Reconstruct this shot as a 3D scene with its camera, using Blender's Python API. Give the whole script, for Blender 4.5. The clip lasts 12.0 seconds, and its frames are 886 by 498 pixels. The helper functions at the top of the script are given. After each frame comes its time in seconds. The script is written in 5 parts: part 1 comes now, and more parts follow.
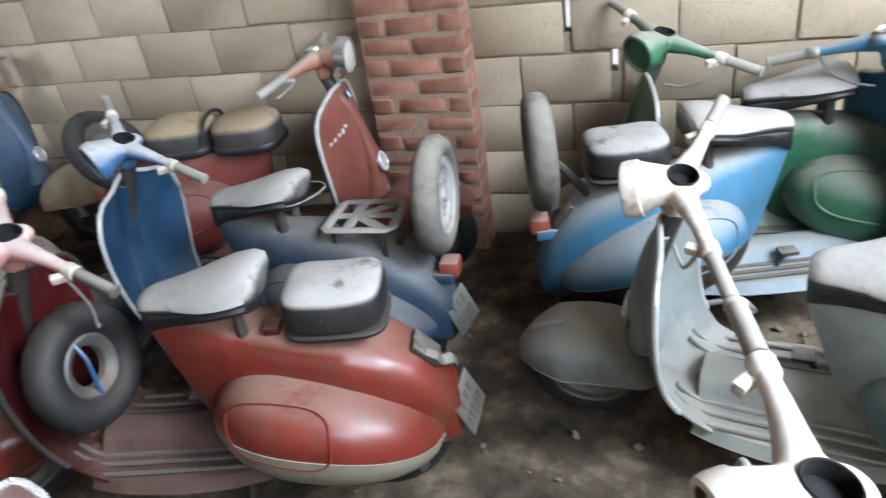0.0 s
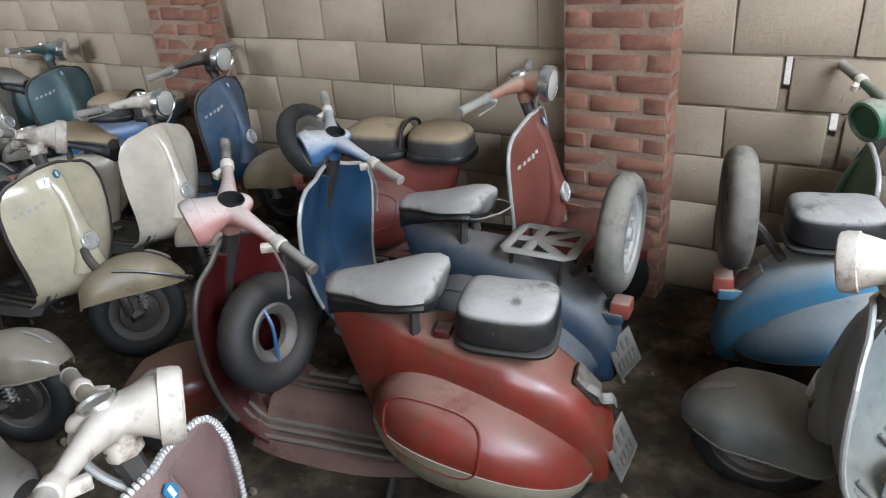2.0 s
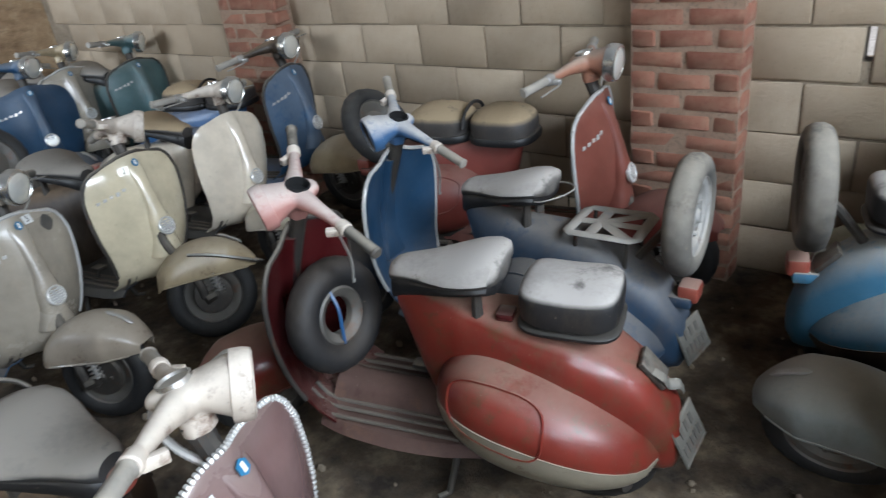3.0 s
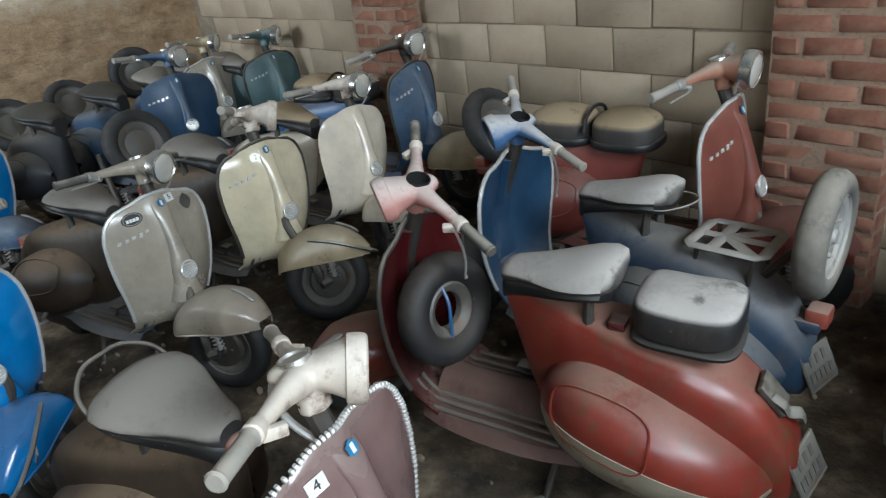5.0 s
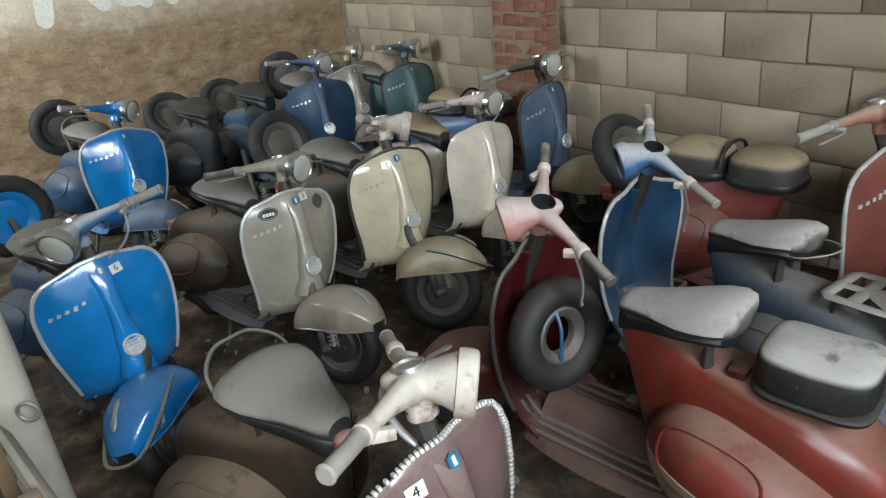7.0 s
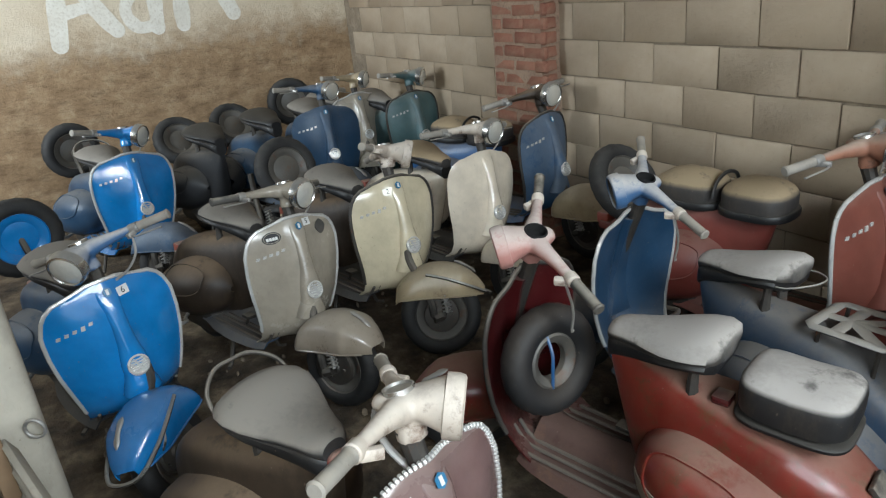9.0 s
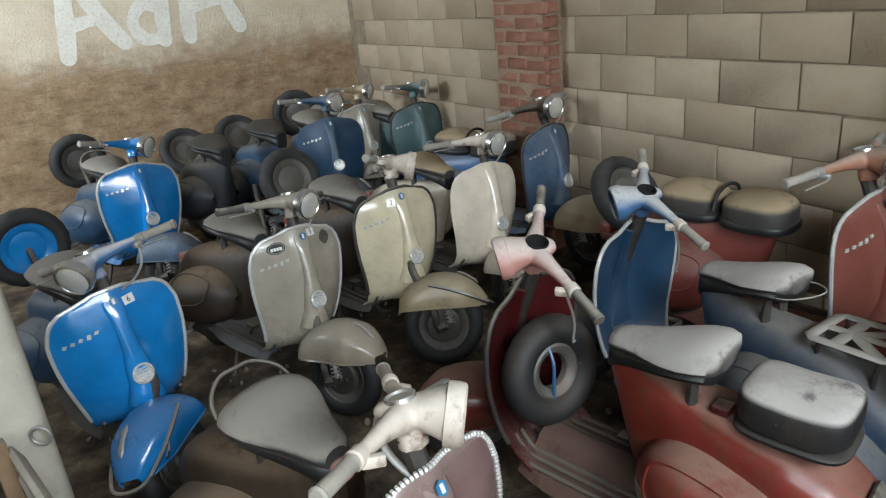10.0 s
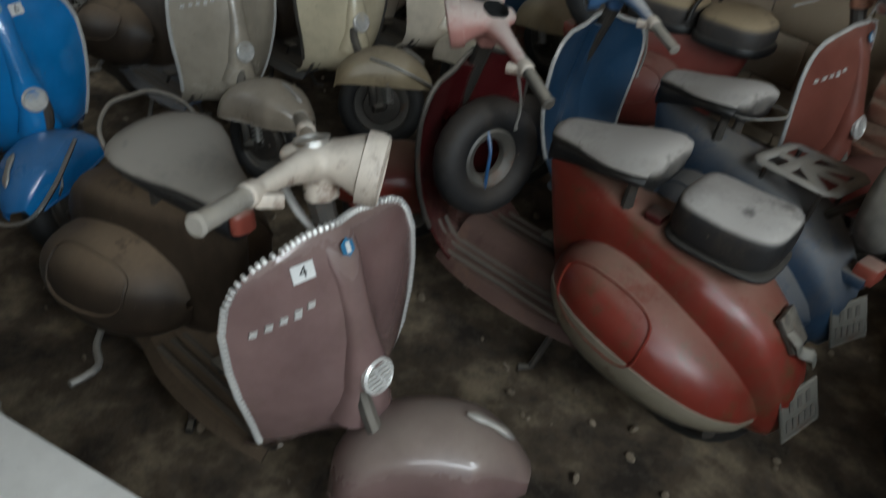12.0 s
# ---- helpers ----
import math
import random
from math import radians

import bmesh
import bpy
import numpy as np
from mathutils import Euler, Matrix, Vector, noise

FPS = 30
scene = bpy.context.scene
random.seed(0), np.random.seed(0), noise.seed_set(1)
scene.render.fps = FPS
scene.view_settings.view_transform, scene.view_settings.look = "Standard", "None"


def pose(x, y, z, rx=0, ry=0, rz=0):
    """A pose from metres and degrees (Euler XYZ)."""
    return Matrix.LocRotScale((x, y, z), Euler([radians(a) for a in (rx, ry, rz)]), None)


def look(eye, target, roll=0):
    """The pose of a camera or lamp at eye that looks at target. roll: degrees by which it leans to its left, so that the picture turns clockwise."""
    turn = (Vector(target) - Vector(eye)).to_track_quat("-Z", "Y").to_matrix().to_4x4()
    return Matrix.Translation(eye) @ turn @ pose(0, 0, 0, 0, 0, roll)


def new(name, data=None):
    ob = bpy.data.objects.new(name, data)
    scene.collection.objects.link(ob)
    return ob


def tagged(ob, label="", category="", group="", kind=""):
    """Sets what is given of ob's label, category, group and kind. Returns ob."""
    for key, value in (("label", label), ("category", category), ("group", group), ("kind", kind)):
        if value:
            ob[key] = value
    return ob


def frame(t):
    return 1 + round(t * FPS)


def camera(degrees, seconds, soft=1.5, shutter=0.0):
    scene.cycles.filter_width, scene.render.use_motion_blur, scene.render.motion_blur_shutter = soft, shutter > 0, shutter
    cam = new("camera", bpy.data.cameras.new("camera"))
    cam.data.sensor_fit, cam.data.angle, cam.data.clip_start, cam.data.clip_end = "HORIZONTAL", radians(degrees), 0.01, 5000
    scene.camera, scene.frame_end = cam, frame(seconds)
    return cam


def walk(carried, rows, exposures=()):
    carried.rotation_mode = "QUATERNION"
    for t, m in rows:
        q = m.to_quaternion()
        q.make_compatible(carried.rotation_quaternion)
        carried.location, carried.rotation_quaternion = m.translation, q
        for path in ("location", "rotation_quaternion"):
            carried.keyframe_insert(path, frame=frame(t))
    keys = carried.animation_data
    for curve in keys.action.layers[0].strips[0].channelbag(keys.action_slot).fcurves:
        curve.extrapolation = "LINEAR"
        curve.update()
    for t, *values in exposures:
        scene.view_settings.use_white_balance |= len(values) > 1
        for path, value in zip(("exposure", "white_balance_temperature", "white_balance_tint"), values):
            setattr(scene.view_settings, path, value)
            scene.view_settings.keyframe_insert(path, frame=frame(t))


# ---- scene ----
cam = camera(64.7, 12.0, soft=1.2, shutter=0.5)
PATH = [
    (0, (1.078, 0.579, 1.658), (0.454, 2.19, 0.651), -9.4),
    (0.5, (1.033, 0.548, 1.653), (0.229, 2.121, 0.714), -10.2),
    (1, (1.002, 0.516, 1.66), (0.065, 2.03, 0.749), -8.1),
    (1.5, (1.006, 0.513, 1.664), (-0.003, 1.996, 0.778), -5.8),
    (2, (0.996, 0.511, 1.661), (-0.007, 1.996, 0.773), -5.0),
    (2.5, (1.004, 0.515, 1.659), (-0.024, 1.979, 0.763), -6.2),
    (3, (1.004, 0.513, 1.664), (-0.143, 1.873, 0.751), -8.0),
    (5, (0.992, 0.493, 1.67), (-0.38, 1.655, 0.793), -8.2),
    (5.5, (0.992, 0.483, 1.672), (-0.434, 1.598, 0.82), -8.3),
    (6, (0.983, 0.48, 1.682), (-0.508, 1.519, 0.846), -7.7),
    (6.5, (0.979, 0.474, 1.685), (-0.581, 1.417, 0.862), -7.2),
    (8.5, (1.062, 0.477, 1.715), (-0.54, 1.412, 0.966), -5.2),
    (9, (1.061, 0.471, 1.724), (-0.548, 1.401, 0.984), -5.9),
    (9.5, (1.065, 0.471, 1.725), (-0.558, 1.395, 1.01), -5.6),
    (10, (1.082, 0.464, 1.731), (-0.541, 1.393, 1.021), -5.8),
    (10.5, (1.117, 0.488, 1.721), (-0.475, 1.454, 0.99), -2.7),
    (11, (1.134, 0.51, 1.699), (-0.474, 1.404, 0.918), -0.9),
    (11.5, (1.011, 0.535, 1.625), (-0.423, 1.542, 0.66), 3.6),
    (12, (0.998, 0.54, 1.551), (-0.319, 1.471, 0.368), 5.2),
]
EXPOSURES = [(0.0, 0.6, 5850, 12), (1.0, 0.35, 5900, 13), (3.0, 0.1, 5950, 12), (5.0, -0.12, 6000, 8), (6.5, -0.12, 6180, 8), (10.0, -0.10, 6280, 9), (11.0, -0.12, 6280, 9), (11.5, -0.05, 6300, 9), (12.0, -1.08, 6300, 8)]
walk(cam, [(t, look(eye, target, roll)) for t, eye, target, roll in PATH], EXPOSURES)

# ---- light ----
world = bpy.data.worlds.new("sky")
scene.world = world
world.use_nodes = True
wn = world.node_tree.nodes
sky = wn.new("ShaderNodeTexSky")
sky.sky_type = "NISHITA"
sky.sun_disc = False
sky.sun_elevation, sky.sun_rotation = radians(80), radians(-28)
world.node_tree.links.new(sky.outputs[0], wn["Background"].inputs[0])
wn["Background"].inputs[1].default_value = 0.08

sun_data = bpy.data.lights.new("sun", "SUN")
sun_data.energy, sun_data.angle, sun_data.color = 4.0, radians(0.5), (1, 0.95, 0.88)
sun_lamp = new("sun", sun_data)
sun_lamp.matrix_world = look((0, 0, 0), (0.08, -0.15, -0.985))


def window_light(name, x, y, z, w, h, target, power, spread=180):
    d = bpy.data.lights.new(name, "AREA")
    d.shape, d.size, d.size_y, d.energy, d.color = "RECTANGLE", w, h, power, (0.86, 0.95, 1.0)
    d.spread = radians(spread)
    ob = new(name, d)
    ob.matrix_world = look((x, y, z), target)
    return ob


window_light("eaves_daylight", 3.50, 0.4, 2.78, 5.0, 0.62, (-2.4, 1.3, 0.5), 240)
window_light("doorway_daylight", 3.52, -0.6, 1.4, 2.2, 2.2, (-3, 1.1, 0.9), 22)
window_light("window_daylight", -3.3, -2.45, 2.25, 1.3, 0.9, (-5.2, 1.6, 2.2), 125, 120)
window_light("roof_gap_daylight", 2.95, 1.2, 3.17, 0.85, 1.7, (1.9, 1.1, 0.0), 170)


# ---- materials ----
def nodes_of(name):
    m = bpy.data.materials.new(name)
    m.use_nodes = True
    nt = m.node_tree
    return m, nt, nt.nodes, nt.links, nt.nodes["Principled BSDF"]


def noise_node(n, l, scale, detail=6, rough=0.6, coords="Object", stretch=None):
    tc = n.new("ShaderNodeTexCoord")
    t = n.new("ShaderNodeTexNoise")
    t.inputs["Scale"].default_value, t.inputs["Detail"].default_value, t.inputs["Roughness"].default_value = scale, detail, rough
    if stretch:
        mp = n.new("ShaderNodeMapping")
        mp.inputs["Scale"].default_value = stretch
        l.new(tc.outputs[coords], mp.inputs[0])
        l.new(mp.outputs[0], t.inputs[0])
    else:
        l.new(tc.outputs[coords], t.inputs[0])
    return t.outputs["Fac"]


def ramp(n, l, src, stops):
    r = n.new("ShaderNodeValToRGB")
    while len(r.color_ramp.elements) < len(stops):
        r.color_ramp.elements.new(0.5)
    for e, (p, c) in zip(r.color_ramp.elements, stops):
        e.position = p
        e.color = (*c, 1) if isinstance(c, tuple) else (c, c, c, 1)
    l.new(src, r.inputs[0])
    return r.outputs[0]


def math_node(n, l, op, a, b=0.0):
    k = n.new("ShaderNodeMath")
    k.operation = op
    for i, v in enumerate((a, b)):
        if isinstance(v, (int, float)):
            k.inputs[i].default_value = v
        else:
            l.new(v, k.inputs[i])
    return k.outputs[0]


def mixed(n, l, fac, a, b):
    k = n.new("ShaderNodeMix")
    k.data_type = "RGBA"
    for s, v in ((k.inputs[0], fac), (k.inputs[6], a), (k.inputs[7], b)):
        if isinstance(v, (int, float)):
            s.default_value = v
        elif isinstance(v, tuple):
            s.default_value = (*v, 1)
        else:
            l.new(v, s)
    return k.outputs[2]


def bump(n, l, bsdf, height, strength, distance=0.01):
    b = n.new("ShaderNodeBump")
    b.inputs["Strength"].default_value, b.inputs["Distance"].default_value = strength, distance
    l.new(height, b.inputs["Height"])
    l.new(b.outputs[0], bsdf.inputs["Normal"])


DUST = (0.39, 0.345, 0.28)


def dusty(name, colour, dust=0.6, gloss=0.3, metal=0.0, rust=0.0, dust_colour=DUST, lo=0.25, hi=0.95, coat=0.0, veil=1.0):
    """Paint, rubber, vinyl or metal with dust lying on the faces that look up, worn patches and fine grain."""
    m, nt, n, l, p = nodes_of(name)
    g = n.new("ShaderNodeNewGeometry")
    sep = n.new("ShaderNodeSeparateXYZ")
    l.new(g.outputs["Normal"], sep.inputs[0])
    big = noise_node(n, l, 5.0)
    fine = noise_node(n, l, 60.0, 8, 0.7)
    up = n.new("ShaderNodeMapRange")
    up.inputs[1].default_value, up.inputs[2].default_value = lo, hi
    l.new(sep.outputs[2], up.inputs[0])
    wob = math_node(n, l, "MULTIPLY_ADD", big, 0.9)
    wob.node.inputs[2].default_value = 0.5
    film = math_node(n, l, "MULTIPLY", ramp(n, l, big, [(0.30, 0.15), (0.75, 1.0)]), 0.13 * veil * min(1.0, dust * 1.4))
    lay = math_node(n, l, "MULTIPLY", up.outputs[0], wob)
    lay = math_node(n, l, "ADD", math_node(n, l, "MULTIPLY", lay, dust), film)
    grain = math_node(n, l, "MULTIPLY_ADD", fine, 0.5)
    grain.node.inputs[2].default_value = 0.72
    lay = math_node(n, l, "MULTIPLY", lay, grain)
    lay.node.use_clamp = True
    worn = noise_node(n, l, 7.5, 9, 0.68)
    lay = math_node(n, l, "MULTIPLY", lay, ramp(n, l, worn, [(0.33, 0.35), (0.44, 1.0)]))
    dark = tuple(c * 0.66 for c in colour)
    base = mixed(n, l, ramp(n, l, big, [(0.3, 0.0), (0.7, 1.0)]), dark, colour)
    if rust:
        spots = noise_node(n, l, 14.0, 10, 0.75)
        base = mixed(n, l, ramp(n, l, spots, [(0.62 - 0.12 * rust, 0.0), (0.72 - 0.1 * rust, 1.0)]), base, (0.09, 0.035, 0.015))
    chip = noise_node(n, l, 95.0, 4, 0.5)
    base = mixed(n, l, math_node(n, l, "MULTIPLY", ramp(n, l, chip, [(0.70, 0.0), (0.74, 1.0)]), 0.7), base, (0.16, 0.12, 0.09))
    dirt = noise_node(n, l, 12.0, 10, 0.72, "Object", (1.0, 1.0, 0.45))
    soil = math_node(n, l, "MULTIPLY", ramp(n, l, dirt, [(0.50, 0.0), (0.66, 1.0)]), min(0.5, 0.8 * dust))
    base = mixed(n, l, soil, base, tuple(0.35 * c + 0.4 * d for c, d in zip(colour, (0.13, 0.095, 0.06))))
    l.new(mixed(n, l, lay, base, dust_colour), p.inputs["Base Color"])
    rgh = n.new("ShaderNodeMapRange")
    rgh.inputs[3].default_value, rgh.inputs[4].default_value = gloss, 0.9
    l.new(lay, rgh.inputs[0])
    l.new(rgh.outputs[0], p.inputs["Roughness"])
    if metal:
        inv = math_node(n, l, "SUBTRACT", 1.0, lay)
        l.new(math_node(n, l, "MULTIPLY", inv, metal), p.inputs["Metallic"])
    p.inputs["Coat Weight"].default_value = coat
    p.inputs["Coat Roughness"].default_value = 0.12
    bump(n, l, p, fine, 0.12, 0.004)
    return m


PAINT = {
    "red": dusty("red_paint", (0.185, 0.020, 0.0125), 0.7, 0.28, rust=0.85, veil=0.6, dust_colour=(0.26, 0.17, 0.125), lo=0.62, hi=0.97),
    # darker copy of the red: shade on the shield's inner face, put into the colour
    "red_shaded": dusty("shaded_red_paint", (0.065, 0.004, 0.006), 0.15, 0.2, coat=0.6),
    "cream": dusty("cream_paint", (0.46, 0.36, 0.22), 0.4, 0.35, rust=0.3),
    "dull_cream": dusty("grimy_cream_paint", (0.26, 0.225, 0.165), 0.35, 0.4, rust=0.3),
    "beige": dusty("dusty_beige_paint", (0.37, 0.305, 0.235), 0.4, 0.3, rust=0.35, coat=0.3),
    "blue": dusty("bright_blue_paint", (0.003, 0.205, 0.56), 0.2, 0.16, coat=0.7),
    "navy": dusty("deep_blue_paint", (0.010, 0.095, 0.26), 0.55, 0.3),
    "grey": dusty("olive_grey_paint", (0.36, 0.315, 0.25), 0.4, 0.24, coat=0.5),
    "gold": dusty("pale_gold_paint", (0.69, 0.60, 0.42), 0.22, 0.16, coat=0.7),
    "white": dusty("ivory_paint", (0.80, 0.70, 0.56), 0.25, 0.18, coat=0.6),
    "mauve": dusty("mauve_paint", (0.19, 0.115, 0.11), 0.42, 0.2, coat=0.6),
    "teal": dusty("dull_teal_paint", (0.045, 0.11, 0.12), 0.6, 0.4),
    "steel": dusty("blue_grey_paint", (0.23, 0.255, 0.25), 0.7, 0.35),
    "sky": dusty("sky_blue_paint", (0.03, 0.17, 0.30), 0.75, 0.4),
    "green": dusty("green_paint", (0.015, 0.13, 0.06), 0.7, 0.4),
    "dark": dusty("dark_worn_paint", (0.012, 0.014, 0.018), 0.18, 0.5),
    # tan dust over a near-black base that carries the shade on rear bodies
    "brown": dusty("dusty_shaded_brown_paint", (0.022, 0.014, 0.009), 0.8, 0.5, dust_colour=(0.21, 0.145, 0.092), lo=0.3, hi=1.0),
    "bluewash": dusty("dust_covered_blue_paint", (0.02, 0.11, 0.27), 0.9, 0.45, dust_colour=(0.50, 0.48, 0.46), lo=-0.15, hi=0.75),
    "midnight": dusty("blackened_blue_paint", (0.012, 0.045, 0.095), 0.75, 0.4, dust_colour=(0.19, 0.165, 0.135), lo=0.1, hi=1.0),
    # dull blue, darkened so it holds the shade inside the rack scooter's shield
    "slate": dusty("dull_shaded_blue_paint", (0.010, 0.050, 0.110), 0.45, 0.4, dust_colour=(0.27, 0.25, 0.22)),
    "washed": dusty("dust_veiled_blue_paint", (0.014, 0.075, 0.17), 0.5, 0.4, dust_colour=(0.27, 0.26, 0.24), lo=-0.5, hi=1.0),
    "faded": dusty("pale_faded_red_paint", (0.19, 0.052, 0.036), 0.4, 0.4, dust_colour=(0.30, 0.23, 0.18)),
    "rusty": dusty("orange_faded_paint", (0.36, 0.15, 0.09), 0.6, 0.5, rust=0.3),
    "blush": dusty("sun_bleached_red_paint", (0.46, 0.20, 0.17), 0.8, 0.45, dust_colour=(0.58, 0.50, 0.45), lo=-0.1, hi=0.8),
    # rust and grime, with the floorboard's shade also darkening the base colour
    "grimy": dusty("grimy_worn_shaded_red_paint", (0.060, 0.018, 0.013), 0.45, 0.6, rust=0.7, dust_colour=(0.17, 0.115, 0.09), lo=0.2, hi=1.0),
    "salmon": dusty("faded_red_paint", (0.16, 0.028, 0.02), 0.35, 0.45, dust_colour=(0.26, 0.19, 0.15)),
}
PALE = dusty("pale_dusty_enamel", (0.59, 0.505, 0.42), 0.7, 0.34, rust=0.85, dust_colour=(0.67, 0.595, 0.51), lo=-0.1, hi=0.85)
RACKPAINT = dusty("grey_rack_enamel", (0.30, 0.30, 0.30), 0.6, 0.5)
BRIGHT = dusty("bright_trim", (0.72, 0.71, 0.68), 0.15, 0.25, metal=0.35)
CHROME = dusty("dull_chrome", (0.62, 0.61, 0.58), 0.35, 0.22, metal=0.95, rust=0.2)
ALLOY = dusty("cast_alloy", (0.42, 0.41, 0.39), 0.5, 0.42, metal=0.7)
RUBBER = dusty("tyre_rubber", (0.013, 0.013, 0.0135), 0.22, 0.7, dust_colour=(0.20, 0.185, 0.165), lo=0.2, hi=1.0)
OLDRUBBER = dusty("old_tyre_rubber", (0.011, 0.011, 0.012), 0.24, 0.65, veil=0.4, dust_colour=(0.14, 0.105, 0.075), lo=-0.1, hi=1.0)
GREYRUBBER = dusty("dusty_tyre_rubber", (0.055, 0.053, 0.05), 0.55, 0.85, lo=-0.5, hi=1.0)
SEAT = dusty("dusty_black_vinyl", (0.018, 0.018, 0.02), 1.0, 0.5, dust_colour=(0.235, 0.21, 0.18), lo=0.05, hi=0.6)
PALESEAT = dusty("black_vinyl_under_pale_dust", (0.022, 0.021, 0.02), 1.0, 0.6, dust_colour=(0.37, 0.34, 0.31), lo=-0.05, hi=0.35)
PADSEAT = dusty("black_vinyl_with_dusty_top", (0.010, 0.010, 0.011), 1.0, 0.5, dust_colour=(0.39, 0.36, 0.33), lo=0.30, hi=0.62, veil=0.2)
SEAT_TAN = dusty("sand_covered_vinyl", (0.022, 0.024, 0.03), 1.0, 0.55, dust_colour=(0.34, 0.255, 0.155), lo=0.2, hi=0.6)
RIM = dusty("wheel_enamel", (0.085, 0.078, 0.068), 0.25, 0.5, rust=0.6)
PALERIM = dusty("pale_wheel_enamel", (0.33, 0.32, 0.30), 0.4, 0.5, rust=0.3)
DARKMETAL = dusty("greasy_metal", (0.045, 0.04, 0.036), 0.5, 0.6, metal=0.4, rust=0.4)
GRIP = dusty("grip_rubber", (0.30, 0.275, 0.24), 0.6, 0.7)
GRIPDARK = dusty("dark_grip_rubber", (0.05, 0.048, 0.045), 0.6, 0.7)
REDLENS = dusty("tail_lamp_plastic", (0.30, 0.055, 0.035), 0.5, 0.35)
CABLE = dusty("cable_sheath", (0.30, 0.29, 0.27), 0.5, 0.6)
PAPER = dusty("paper_sticker", (0.78, 0.78, 0.76), 0.15, 0.6)
INK = dusty("printed_ink", (0.02, 0.02, 0.02), 0.0, 0.6)
BADGEBLUE = dusty("badge_enamel", (0.02, 0.17, 0.33), 0.1, 0.3)
PLATE = dusty("bare_plate", (0.12, 0.115, 0.10), 0.35, 0.5, rust=0.6)
PALEBOARD = dusty("white_board_paint", (0.82, 0.80, 0.76), 0.12, 0.5)
WOOD = dusty("rough_timber", (0.20, 0.12, 0.06), 0.4, 0.8)
SKIRT = dusty("black_vinyl_skirt", (0.009, 0.009, 0.010), 0.10, 0.5, veil=0.3)
RAILRUBBER = dusty("grimy_rail_rubber", (0.065, 0.055, 0.045), 0.5, 0.7, dust_colour=(0.22, 0.18, 0.14))
HOLLOW = dusty("dark_hollow", (0.006, 0.006, 0.006), 0.0, 0.9)
LIMEWASH = dusty("chalky_render", (0.50, 0.46, 0.38), 0.4, 0.9)


def glass():
    m, nt, n, l, p = nodes_of("lamp_glass")
    p.inputs["Base Color"].default_value = (0.75, 0.74, 0.68, 1)
    p.inputs["Roughness"].default_value, p.inputs["Metallic"].default_value = 0.12, 0.55
    v = n.new("ShaderNodeTexVoronoi")
    v.inputs["Scale"].default_value = 60
    tc = n.new("ShaderNodeTexCoord")
    l.new(tc.outputs["Object"], v.inputs[0])
    bump(n, l, p, v.outputs["Distance"], 0.3, 0.003)
    return m


LENS = glass()


def wall_block():
    """Concrete block: sandy grey, pitted, each block a little different."""
    m, nt, n, l, p = nodes_of("concrete_block")
    info = n.new("ShaderNodeObjectInfo")
    big = noise_node(n, l, 2.2)
    fine = noise_node(n, l, 45.0, 9, 0.75)
    a = mixed(n, l, info.outputs["Random"], (0.375, 0.295, 0.21), (0.455, 0.37, 0.275))
    b = mixed(n, l, ramp(n, l, big, [(0.3, 0.0), (0.72, 1.0)]), a, (0.30, 0.225, 0.15))
    c = mixed(n, l, ramp(n, l, fine, [(0.30, 0.6), (0.42, 0.0)]), b, (0.20, 0.16, 0.12))
    l.new(c, p.inputs["Base Color"])
    p.inputs["Roughness"].default_value = 0.95
    bump(n, l, p, fine, 0.7, 0.01)
    return m


def wall_brick():
    m, nt, n, l, p = nodes_of("red_brick")
    info = n.new("ShaderNodeObjectInfo")
    fine = noise_node(n, l, 40.0, 9, 0.75)
    big = noise_node(n, l, 9.0)
    a = mixed(n, l, info.outputs["Random"], (0.20, 0.075, 0.048), (0.29, 0.125, 0.08))
    b = mixed(n, l, ramp(n, l, big, [(0.42, 0.0), (0.68, 0.7)]), a, (0.30, 0.18, 0.118))
    c = mixed(n, l, ramp(n, l, fine, [(0.3, 0.8), (0.45, 0.0)]), b, (0.13, 0.05, 0.035))
    l.new(c, p.inputs["Base Color"])
    p.inputs["Roughness"].default_value = 0.95
    bump(n, l, p, fine, 0.7, 0.01)
    return m


def rough_stuff(name, stops, scale, fine_scale, strength, dist, speck=(0.1, 0.08, 0.06)):
    m, nt, n, l, p = nodes_of(name)
    big = noise_node(n, l, scale, 7, 0.62)
    fine = noise_node(n, l, fine_scale, 9, 0.72)
    c = mixed(n, l, ramp(n, l, fine, [(0.32, 0.7), (0.5, 0.0)]), ramp(n, l, big, stops), speck)
    l.new(c, p.inputs["Base Color"])
    p.inputs["Roughness"].default_value = 0.95
    both = math_node(n, l, "ADD", big, fine)
    bump(n, l, p, both, strength, dist)
    return m


BLOCK, BRICK = wall_block(), wall_brick()
MORTAR = rough_stuff("mortar", [(0.3, (0.17, 0.13, 0.09)), (0.7, (0.31, 0.25, 0.18))], 9, 60, 0.5, 0.01)
PIERMORTAR = rough_stuff("brick_dust_mortar", [(0.3, (0.21, 0.125, 0.085)), (0.7, (0.31, 0.215, 0.15))], 6, 60, 0.5, 0.01)
EARTH = rough_stuff("trodden_earth_floor", [(0.36, (0.030, 0.021, 0.014)), (0.50, (0.105, 0.075, 0.047)), (0.66, (0.30, 0.23, 0.15))], 4.5, 26, 0.8, 0.03)


